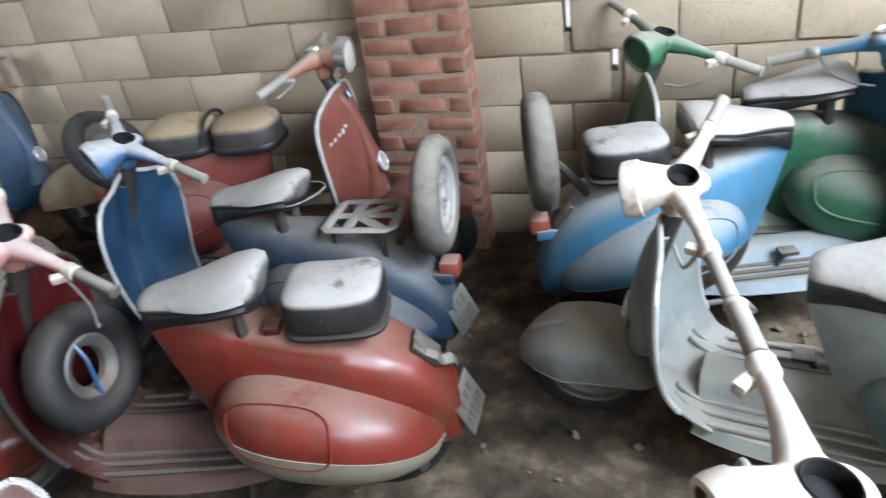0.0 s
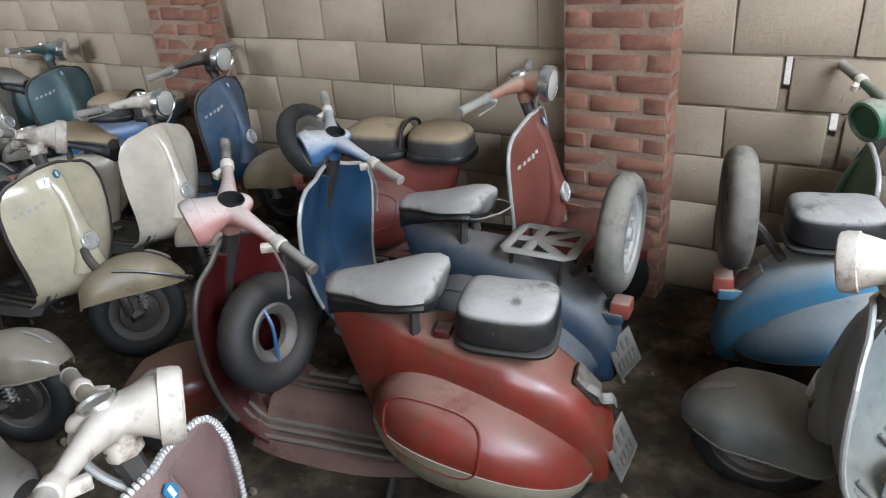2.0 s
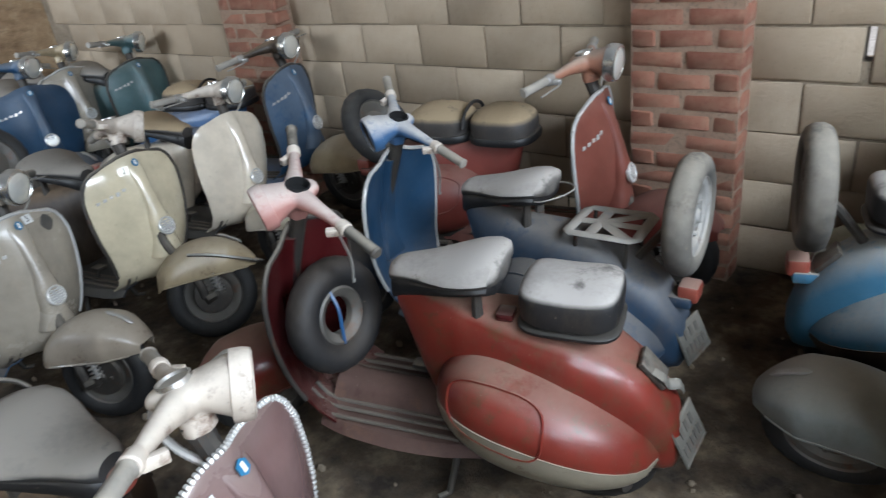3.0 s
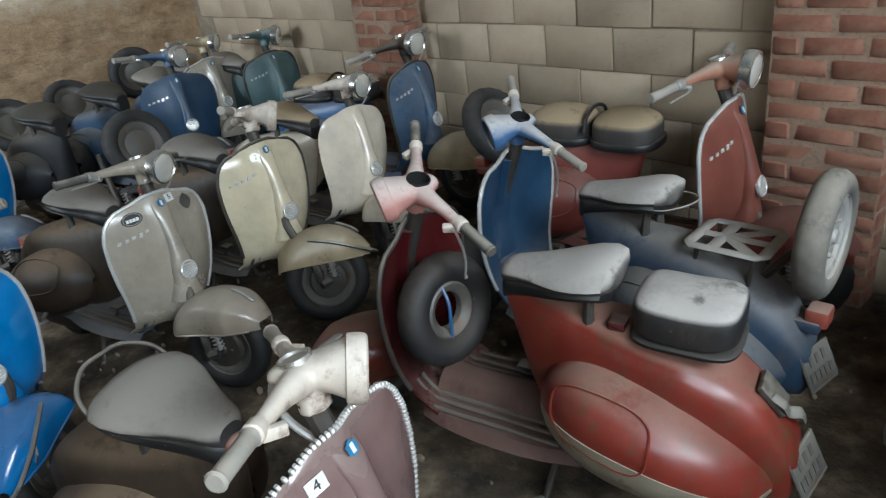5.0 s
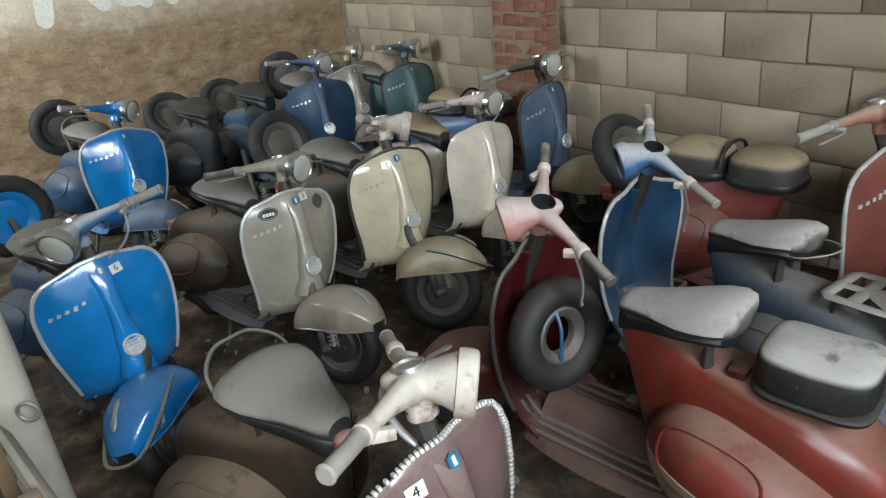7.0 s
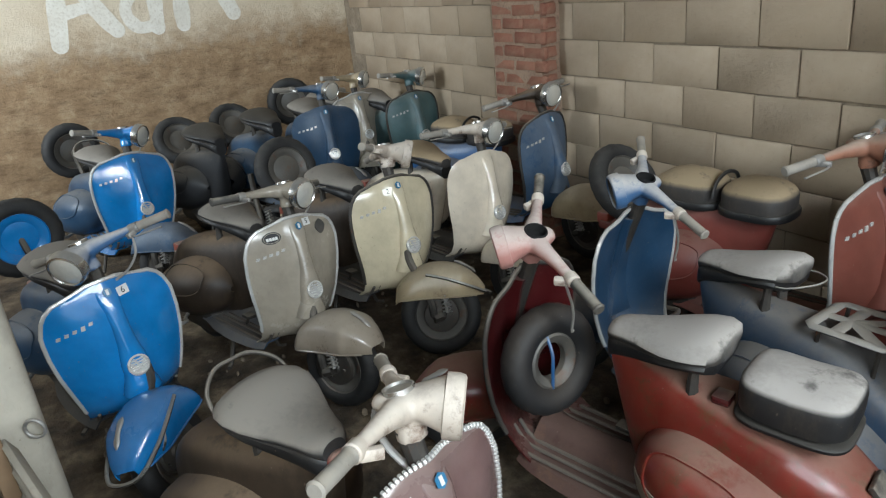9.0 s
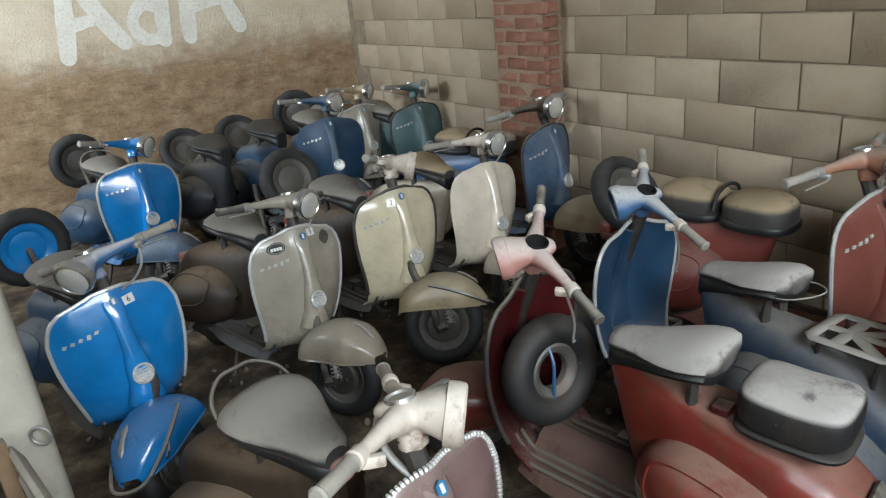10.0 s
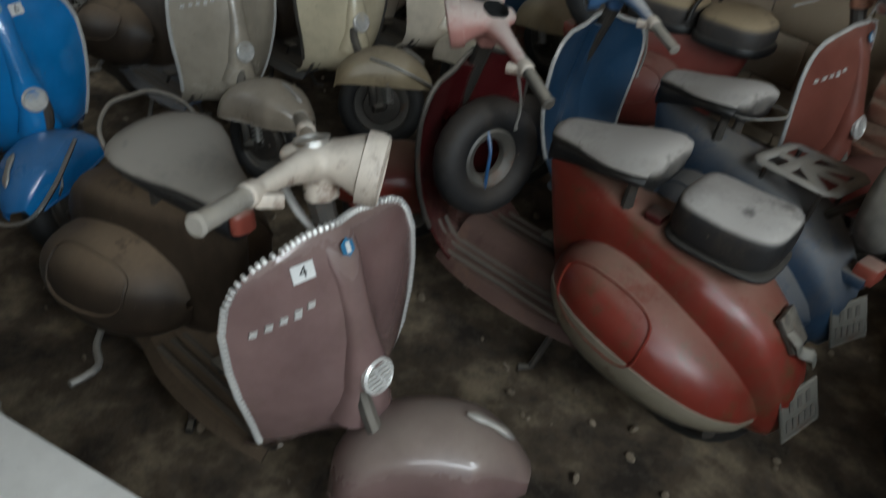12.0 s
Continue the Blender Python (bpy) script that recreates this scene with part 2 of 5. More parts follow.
def plaster():
    """Lime plaster, flaking to brown rubble lower down."""
    m, nt, n, l, p = nodes_of("flaking_plaster")
    big = noise_node(n, l, 1.6, 8, 0.65)
    mid = noise_node(n, l, 7.0, 9, 0.7)
    fine = noise_node(n, l, 50.0, 8, 0.7)
    tc = n.new("ShaderNodeTexCoord")
    sep = n.new("ShaderNodeSeparateXYZ")
    l.new(tc.outputs["Object"], sep.inputs[0])
    low = n.new("ShaderNodeMapRange")
    low.inputs[1].default_value, low.inputs[2].default_value = 1.75, 0.95
    l.new(sep.outputs[2], low.inputs[0])
    k = math_node(n, l, "ADD", math_node(n, l, "MULTIPLY", low.outputs[0], 0.75), math_node(n, l, "MULTIPLY", mid, 0.6))
    k = math_node(n, l, "ADD", k, math_node(n, l, "MULTIPLY", big, 0.35))
    sound = mixed(n, l, ramp(n, l, big, [(0.35, 0.0), (0.65, 1.0)]), (0.64, 0.55, 0.42), (0.50, 0.40, 0.28))
    worn = ramp(n, l, mid, [(0.32, (0.22, 0.14, 0.075)), (0.5, (0.31, 0.205, 0.115)), (0.66, (0.40, 0.29, 0.175))])
    c = mixed(n, l, ramp(n, l, k, [(0.66, 0.0), (0.94, 1.0)]), sound, worn)
    seam = noise_node(n, l, 5.0, 10, 0.72, "Object", (1.0, 1.0, 3.2))
    band = n.new("ShaderNodeMapRange")
    band.inputs[1].default_value, band.inputs[2].default_value = 1.62, 1.15
    l.new(sep.outputs[2], band.inputs[0])
    cracks = math_node(n, l, "MULTIPLY", ramp(n, l, seam, [(0.48, 0.0), (0.66, 0.6)]), band.outputs[0])
    c = mixed(n, l, cracks, c, (0.115, 0.066, 0.034))
    c = mixed(n, l, ramp(n, l, fine, [(0.3, 0.35), (0.45, 0.0)]), c, (0.22, 0.155, 0.10))
    l.new(c, p.inputs["Base Color"])
    p.inputs["Roughness"].default_value = 0.95
    relief = math_node(n, l, "SUBTRACT", math_node(n, l, "ADD", mid, fine), cracks)
    bump(n, l, p, relief, 0.5, 0.02)
    return m


PLASTER = plaster()
WHITEWASH = rough_stuff("whitewash_letters", [(0.3, (0.62, 0.58, 0.5)), (0.7, (0.74, 0.71, 0.64))], 5, 50, 0.3, 0.01, (0.45, 0.38, 0.3))
GRAVEL = rough_stuff("pale_gravel", [(0.3, (0.42, 0.39, 0.34)), (0.7, (0.58, 0.55, 0.5))], 1.5, 30, 0.4, 0.02)
# colour of the unseen ceiling, kept very dark to limit bounced fill
CEILING = rough_stuff("unseen_dark_boards", [(0.3, (0.03, 0.025, 0.02)), (0.7, (0.07, 0.06, 0.05))], 2, 40, 0.3, 0.01)


# ---- mesh helpers ----
def finish(name, bm, angle=35):
    me = bpy.data.meshes.new(name)
    bmesh.ops.recalc_face_normals(bm, faces=bm.faces)
    bm.to_mesh(me)
    bm.free()
    for poly in me.polygons:
        poly.use_smooth = True
    me.set_sharp_from_angle(angle=radians(angle))
    return me


def put(name, me, material, parent=None, label="", m=None):
    """One mesh object; it may share its mesh, so the material sits on the object."""
    ob = new(name, me)
    if not me.materials:
        me.materials.append(None)
    ob.material_slots[0].link = "OBJECT"
    ob.material_slots[0].material = material
    if parent:
        ob.parent = parent
    if m is not None:
        ob.matrix_local = m
    if label:
        ob["label"] = label
    return ob


def part(name, bm, material, parent, label="", m=None):
    return put(name, finish(name, bm), material, parent, label, m)


def loft(bm, rings, cap=True, loop=False):
    vs = [[bm.verts.new(p) for p in r] for r in rings]
    k = len(vs[0])
    pairs = list(zip(vs, vs[1:])) + ([(vs[-1], vs[0])] if loop else [])
    for a, b in pairs:
        for i in range(k):
            bm.faces.new((a[i], a[(i + 1) % k], b[(i + 1) % k], b[i]))
    if cap and not loop:
        bm.faces.new(vs[0])
        bm.faces.new(vs[-1])
    return bm


def tube(bm, path, radius, seg=8, loop=False, flat=1.0):
    pts = [Vector(p) for p in path]
    rad = radius if isinstance(radius, (list, tuple)) else [radius] * len(pts)
    rings = []
    side = None
    for i, p in enumerate(pts):
        a = pts[i - 1] if i or loop else p
        b = pts[(i + 1) % len(pts)] if i < len(pts) - 1 or loop else p
        d = (b - a).normalized()
        if side is None:
            side = d.orthogonal().normalized() if abs(d.z) > 0.9 else d.cross(Vector((0, 0, 1))).normalized()
        side = (side - d * side.dot(d)).normalized()
        up = side.cross(d)
        rings.append([p + side * (rad[i] * math.cos(2 * math.pi * j / seg)) + up * (flat * rad[i] * math.sin(2 * math.pi * j / seg)) for j in range(seg)])
    return loft(bm, rings, True, loop)


def smooth_path(pts, n=6):
    p = [Vector(q) for q in pts]
    out = []
    for i in range(len(p) - 1):
        a, b, c, d = p[max(i - 1, 0)], p[i], p[i + 1], p[min(i + 2, len(p) - 1)]
        for k in range(n):
            t = k / n
            out.append(0.5 * ((2 * b) + (c - a) * t + (2 * a - 5 * b + 4 * c - d) * t * t + (3 * b - a - 3 * c + d) * t ** 3))
    return out + [p[-1]]


def lathe(bm, profile, m=None, seg=28, loop=False):
    """Turns (radius, along) round the local y axis."""
    rings = []
    for k in range(seg):
        a = 2 * math.pi * k / seg
        ring = [Vector((r * math.cos(a), y, r * math.sin(a))) for r, y in profile]
        rings.append([m @ v for v in ring] if m is not None else ring)
    vs = [[bm.verts.new(p) for p in r] for r in rings]
    n = len(profile)
    for k in range(seg):
        a, b = vs[k], vs[(k + 1) % seg]
        for i in range(n if loop else n - 1):
            bm.faces.new((a[i], a[(i + 1) % n], b[(i + 1) % n], b[i]))
    if not loop:
        bmesh.ops.remove_doubles(bm, verts=bm.verts, dist=1e-5)
    return bm


def box(bm, lo, hi, bevel=0.0, m=None):
    x0, y0, z0 = lo
    x1, y1, z1 = hi
    vs = [bm.verts.new(p) for p in ((x0, y0, z0), (x1, y0, z0), (x1, y1, z0), (x0, y1, z0), (x0, y0, z1), (x1, y0, z1), (x1, y1, z1), (x0, y1, z1))]
    fs = [bm.faces.new([vs[i] for i in q]) for q in ((0, 3, 2, 1), (4, 5, 6, 7), (0, 1, 5, 4), (1, 2, 6, 5), (2, 3, 7, 6), (3, 0, 4, 7))]
    if bevel:
        es = list({e for f in fs for e in f.edges})
        r = bmesh.ops.bevel(bm, geom=es, offset=bevel, segments=2, profile=0.5, affect="EDGES")
        vs = list({v for f in r["faces"] for v in f.verts} | {v for v in vs if v.is_valid})
    if m is not None:
        bmesh.ops.transform(bm, matrix=m, verts=[v for v in vs if v.is_valid])
    return bm


def sheet(f, nu, nv, thick):
    """A thin curved plate: f(u, v) gives its points, u from -1 to 1 and v from 0 to 1."""
    bm = bmesh.new()
    g = [[bm.verts.new(f(-1 + 2 * i / nu, j / nv)) for i in range(nu + 1)] for j in range(nv + 1)]
    for j in range(nv):
        for i in range(nu):
            bm.faces.new((g[j][i], g[j][i + 1], g[j + 1][i + 1], g[j + 1][i]))
    bmesh.ops.recalc_face_normals(bm, faces=bm.faces)
    bmesh.ops.solidify(bm, geom=list(bm.faces), thickness=thick)
    return bm


def lerp(table, x):
    xs = [r[0] for r in table]
    return [float(np.interp(x, xs, [r[k] for r in table])) for k in range(1, len(table[0]))]


def sup(c, s, e):
    """Superellipse corner."""
    return math.copysign(abs(c) ** (2 / e), c), math.copysign(abs(s) ** (2 / e), s)


# ---- the scooter: meshes made once and shared ----
SHIELD = [  # v, height, x on the centre line, half width, sweep of the edge
    (0.00, 0.872, 0.328, 0.112, 0.008), (0.02, 0.867, 0.330, 0.148, 0.012), (0.05, 0.855, 0.336, 0.183, 0.018), (0.10, 0.832, 0.346, 0.215, 0.027), (0.17, 0.795, 0.358, 0.239, 0.036),
    (0.28, 0.735, 0.372, 0.256, 0.044), (0.44, 0.645, 0.388, 0.256, 0.052), (0.58, 0.560, 0.396, 0.246, 0.056), (0.72, 0.465, 0.394, 0.226, 0.056),
    (0.84, 0.370, 0.372, 0.204, 0.054), (0.93, 0.300, 0.318, 0.190, 0.046), (1.00, 0.265, 0.240, 0.190, 0.030)]


def shield_point(u, v, off=0.0):
    z, x, w, back = lerp(SHIELD, v)
    spine = 0.040 * math.exp(-(u * w / 0.045) ** 2) * (0.35 + 0.65 * min(1, v * 1.4))
    arch = 0.026 * (1 - u * u) * max(0.0, 1 - v / 0.3) - 0.010 * max(0.0, 1 - v / 0.3)
    return Vector((x + off + spine + 0.008 - 1.55 * back * abs(u) ** 2.0, u * w, z + arch))


def shield_mesh():
    return sheet(lambda u, v: shield_point(u, v), 26, 26, 0.006)


def shield_trim_mesh():
    bm = bmesh.new()
    pts = [shield_point(-1, 0.86 - 0.86 * k / 16) for k in range(17)] + [shield_point(u, 0) for u in (-0.5, 0, 0.5)] + [shield_point(1, 0.86 * k / 16) for k in range(17)]
    pts = [p for i, p in enumerate(pts) if i == 0 or (p - pts[i - 1]).length > 1e-4]
    return tube(bm, pts, 0.0085, 8)


def trim_bead_mesh():
    """A ribbed edge strip, like a row of short beads."""
    bm = bmesh.new()
    line = [shield_point(-1, 0.86 - 0.86 * k / 80) for k in range(81)] + [shield_point(-1 + k / 20, 0) for k in range(1, 40)] + [shield_point(1, 0.86 * k / 80) for k in range(81)]
    acc, last = 0.0, line[0]
    for p in line[1:]:
        acc += (p - last).length
        if acc > 0.0105:
            d = (p - last).normalized()
            tube(bm, [p - d * 0.0045, p - d * 0.0028, p + d * 0.0028, p + d * 0.0045], [0.0062, 0.0085, 0.0085, 0.0062], 6)
            acc = 0.0
        last = p
    return bm


def floor_mesh():
    def f(u, v):
        x = 0.26 - v * 0.62
        w = 0.19 + 0.03 * math.sin(math.pi * min(1, v * 1.1)) - 0.05 * max(0, v - 0.7)
        tunnel = 0.055 * math.exp(-(u * w / 0.075) ** 4)
        edge = -0.03 * max(0, abs(u) - 0.85) / 0.15
        return Vector((x, u * w, 0.262 + tunnel + edge + 0.015 * max(0, 0.12 - v) / 0.12))
    return sheet(f, 28, 10, 0.006)


def rail_mesh():
    bm = bmesh.new()
    tube(bm, smooth_path([(0.315, 0, 0.335), (0.265, 0, 0.285), (0.18, 0, 0.274), (-0.22, 0, 0.274)], 5), 0.0085, 6, flat=0.7)
    return bm


BODY = [  # x, top, bottom, half width, squareness
    (-0.865, 0.330, 0.25, 0.045, 2.4), (-0.85, 0.395, 0.21, 0.078, 2.5), (-0.81, 0.470, 0.20, 0.100, 2.8), (-0.75, 0.540, 0.21, 0.120, 3.1), (-0.66, 0.605, 0.23, 0.138, 3.4),
    (-0.55, 0.648, 0.25, 0.146, 3.8), (-0.42, 0.672, 0.25, 0.138, 3.8), (-0.30, 0.686, 0.25, 0.116, 3.4), (-0.20, 0.698, 0.255, 0.094, 3.0), (-0.13, 0.706, 0.265, 0.074, 2.6),
    (-0.08, 0.714, 0.38, 0.054, 2.4), (-0.035, 0.720, 0.52, 0.036, 2.2), (0.0, 0.718, 0.64, 0.018, 2.0)]


def body_mesh():
    bm = bmesh.new()
    rings = []
    for k in range(37):
        x = -0.865 + 0.865 * k / 36
        top, bot, w, e = lerp(BODY, x)
        h, c = (top - bot) / 2, (top + bot) / 2
        ring = []
        for j in range(28):
            a = 2 * math.pi * j / 28
            cy, cz = sup(math.cos(a), math.sin(a), e)
            crease = 0.012 * max(0, math.cos(a * 2 - math.pi / 2)) if x < -0.2 else 0
            ring.append((x, cy * (w + crease * 0.5), c + cz * h))
        rings.append(ring)
    return loft(bm, rings)


def cowl_point(s, a, side, grow=0.0):
    x = -0.14 - 0.665 * s
    r = max(0.0, 1 - abs(2 * s - 1) ** 2.3) ** 0.52
    cz = 0.432 - 0.13 * s ** 1.8
    co, si = math.cos(a), math.sin(a)
    up = (0.180 if si > 0 else 0.185) * r * (1 - 0.35 * s * s) + grow
    return Vector((x, side * (0.085 + (0.212 * r + grow) * max(0, co) ** 0.8), cz + up * (abs(si) ** 0.9) * math.copysign(1, si)))


def cowl_mesh(side, a0=-90, a1=90, s0=0.002, s1=0.998, grow=0.0, n=26, k=20):
    bm = bmesh.new()
    g = [[bm.verts.new(cowl_point(s0 + (s1 - s0) * i / n, radians(a0 + (a1 - a0) * j / k), side, grow)) for j in range(k + 1)] for i in range(n + 1)]
    for i in range(n):
        for j in range(k):
            bm.faces.new((g[i][j], g[i][j + 1], g[i + 1][j + 1], g[i + 1][j]))
    bmesh.ops.recalc_face_normals(bm, faces=bm.faces)
    bmesh.ops.solidify(bm, geom=list(bm.faces), thickness=0.004)
    return bm


def hatch_mesh(side):
    """The raised lid on the engine cowl."""
    bm = bmesh.new()
    pts = []
    for k in range(28):
        a = 2 * math.pi * k / 28
        cx, cz = sup(math.cos(a), math.sin(a), 4)
        pts.append(cowl_point(0.34 + 0.22 * cx, radians(26 + 30 * cz), side, 0.003))
    return tube(bm, pts, 0.0042, 5, loop=True)


FAX = Vector((0.615, 0, 0.205))
RAX = Vector((-0.60, 0, 0.205))


def tyre_mesh(R=0.208, r=0.047, knob=0.0022):
    """One carcass; the tread is cut into its outer rows."""
    bm = bmesh.new()
    seg = 88
    rows = []
    for k in range(seg):
        a = 2 * math.pi * k / seg
        ring = []
        for j in range(22):
            t = 2 * math.pi * j / 22
            rad, y = R - r + r * math.cos(t), r * 0.98 * math.sin(t)
            if math.cos(t) > 0.80:
                rad -= 0.002 + (knob if (k // 2 + (1 if y > 0 else 0)) % 2 else 0) + (0.003 if abs(y) < 0.004 else 0)
            elif 0.35 < math.cos(t) <= 0.80 and (k // 2) % 2:
                rad -= knob
            ring.append((rad * math.cos(a), y, rad * math.sin(a)))
        rows.append(ring)
    return loft(bm, rows, False, True)


def rim_mesh(R=0.208):
    """Pressed steel wheel with a brake drum and five studs."""
    bm = bmesh.new()
    lathe(bm, [(0.0, 0.034), (0.020, 0.034), (0.026, 0.024), (0.045, 0.020), (0.072, 0.020), (0.078, 0.006), (0.088, 0.004), (0.105, 0.026), (R - 0.082, 0.030), (R - 0.078, 0.038), (R - 0.072, 0.030), (R - 0.072, -0.030), (R - 0.078, -0.038), (R - 0.082, -0.030),
               (0.105, -0.026), (0.085, -0.010), (0.04, -0.02), (0.0, -0.022)], seg=36)
    for k in range(5):
        m = Matrix.Rotation(2 * math.pi * k / 5, 4, "Y") @ Matrix.Translation((0.058, 0.0, 0))
        lathe(bm, [(0, 0.030), (0.008, 0.030), (0.009, 0.018)], m, seg=6)
    return bm


def fender_mesh():
    """Front mudguard: a domed crown over the wheel; the hem runs level above the axle and the front lip is blunt."""
    bm = bmesh.new()
    n, k = 28, 22
    g = []
    for i in range(n + 1):
        t = i / n
        a = radians(33 + 122 * t)
        R = 0.256
        top = Vector((FAX.x + R * math.cos(a), 0, FAX.z + 0.012 + R * math.sin(a)))
        hem = 0.318 - 0.055 * t ** 1.4
        w = 0.121 * min(1.0, (0.16 + 2.6 * t) ** 0.5) * (1.0 if t < 0.78 else 1 - 0.55 * ((t - 0.78) / 0.22) ** 2)
        shoulder = 0.078 * min(1.0, 0.10 + 2.2 * t)
        low = min(hem, top.z - shoulder - 0.002)
        row = []
        for j in range(k + 1):
            b = -1 + 2 * j / k
            e = min(1.0, abs(b) / 0.6)
            y = math.copysign(w * math.sin(e * math.pi / 2) ** 0.85, b)
            z = top.z - shoulder * (1 - math.cos(e * math.pi / 2))
            x = top.x
            if abs(b) > 0.6:
                f = (abs(b) - 0.6) / 0.4
                z += (low - z) * f
                y *= 1 + 0.05 * math.sin(math.pi * f) - 0.06 * f
            x -= 0.055 * (abs(y) / 0.121) ** 2 * max(0.0, 1 - 3 * t)
            row.append(bm.verts.new((x, y, z)))
        g.append(row)
    for i in range(n):
        for j in range(k):
            bm.faces.new((g[i][j], g[i][j + 1], g[i + 1][j + 1], g[i + 1][j]))
    bmesh.ops.recalc_face_normals(bm, faces=bm.faces)
    bmesh.ops.solidify(bm, geom=list(bm.faces), thickness=0.004)
    return bm


def fender_hem_mesh():
    """The rolled wire edge round the mudguard's opening."""
    bm = bmesh.new()
    for sgn in (1, -1):
        pts = []
        for i in range(15):
            t = 0.10 + 0.86 * i / 14
            a = radians(33 + 122 * t)
            w = 0.121 * 0.945 * min(1.0, (0.16 + 2.6 * t) ** 0.5) * (1.0 if t < 0.78 else 1 - 0.55 * ((t - 0.78) / 0.22) ** 2)
            topz = FAX.z + 0.012 + 0.256 * math.sin(a)
            low = min(0.318 - 0.055 * t ** 1.4, topz - 0.078 * min(1.0, 0.10 + 2.2 * t) - 0.002)
            pts.append((FAX.x + 0.256 * math.cos(a) - 0.055 * (w / 0.121) ** 2 * max(0.0, 1 - 3 * t), sgn * w, low))
        tube(bm, pts, 0.0045, 6)
    return bm


def fender_crest_mesh():
    bm = bmesh.new()
    pts = [(FAX.x + 0.264 * math.cos(a), 0, FAX.z + 0.013 + 0.264 * math.sin(a)) for a in (radians(52 + 3.4 * k) for k in range(9))]
    return tube(bm, pts, [0.004, 0.012, 0.014, 0.011, 0.011, 0.011, 0.014, 0.012, 0.004], 8, flat=0.6)


def bumper_mesh():
    """The tube guard that some front mudguards carry."""
    bm = bmesh.new()
    pts = []
    for sgn in (1, -1):
        side = [(0.52, 0.112, 0.405), (0.62, 0.126, 0.392), (0.74, 0.118, 0.362), (0.845, 0.065, 0.330)]
        pts += [(x, sgn * y, z) for x, y, z in (side if sgn > 0 else side[::-1])]
    tube(bm, smooth_path(pts, 5), 0.0085, 8)
    tube(bm, smooth_path([(0.60, 0.124, 0.394), (0.66, 0.118, 0.375), (0.70, 0.121, 0.345), (0.72, 0.104, 0.322)], 4), 0.0055, 6)
    return bm


def fork_mesh():
    """The single-sided fork, its trailing link and the brake plate."""
    bm = bmesh.new()
    tube(bm, smooth_path([(0.41, 0, 0.60), (0.435, 0, 0.48), (0.50, -0.05, 0.37), (0.555, -0.086, 0.27), (0.575, -0.086, 0.20)], 4), 0.019, 8)
    tube(bm, [(0.575, -0.086, 0.19), (0.615, -0.074, 0.205)], 0.026, 8)
    lathe(bm, [(0, -0.066), (0.020, -0.066), (0.026, -0.054), (0.060, -0.050), (0.084, -0.046), (0.088, -0.030), (0, -0.030)], Matrix.Translation(FAX), 24)
    for k in range(3):
        lathe(bm, [(0, -0.060), (0.007, -0.060), (0.008, -0.046)], Matrix.Translation(FAX) @ Matrix.Rotation(2 * math.pi * k / 3, 4, "Y") @ Matrix.Translation((0.05, 0, 0)), 6)
    return bm


def spring_mesh():
    bm = bmesh.new()
    a, b = Vector((0.600, -0.094, 0.385)), Vector((0.640, -0.094, 0.225))
    n = 72
    pts = []
    d = (b - a).normalized()
    s = d.cross(Vector((0, 1, 0))).normalized()
    t = d.cross(s)
    for k in range(n + 1):
        an = 2 * math.pi * 9 * k / n
        pts.append(a + (b - a) * k / n + s * 0.021 * math.cos(an) + t * 0.021 * math.sin(an))
    tube(bm, pts, 0.0042, 5)
    tube(bm, [a, b], 0.010, 6)
    return bm


def column_mesh():
    bm = bmesh.new()
    tube(bm, [(0.300, 0, 0.95), (0.315, 0, 0.90), (0.40, 0, 0.66)], [0.03, 0.026, 0.026], 10)
    return bm


def blended(bm, voxel, rounds, cutter=None):
    """Melts overlapping solids into one cast form, then cuts a recess into it."""
    def turned(me, setup):
        ob = bpy.data.objects.new("casting", me)
        scene.collection.objects.link(ob)
        setup(ob)
        out = bpy.data.meshes.new_from_object(ob.evaluated_get(bpy.context.evaluated_depsgraph_get()))
        bpy.data.objects.remove(ob)
        return out

    def melt(ob):
        r = ob.modifiers.new("melt", "REMESH")
        r.mode, r.voxel_size = "VOXEL", voxel
        k = ob.modifiers.new("soften", "SMOOTH")
        k.factor, k.iterations = 0.5, rounds

    me = turned(finish("casting", bm), melt)
    if cutter is not None:
        tool = bpy.data.objects.new("cutter", finish("cutter", cutter))
        scene.collection.objects.link(tool)

        def cut(ob):
            k = ob.modifiers.new("cut", "BOOLEAN")
            k.operation, k.object, k.solver = "DIFFERENCE", tool, "EXACT"

        me = turned(me, cut)
        bpy.data.objects.remove(tool)
    out = bmesh.new()
    out.from_mesh(me)
    return out


DIAL_M = Matrix.Translation((0.284, 0, 1.036)) @ Matrix.Rotation(radians(-14), 4, "Y") @ Matrix.Rotation(radians(90), 4, "X")


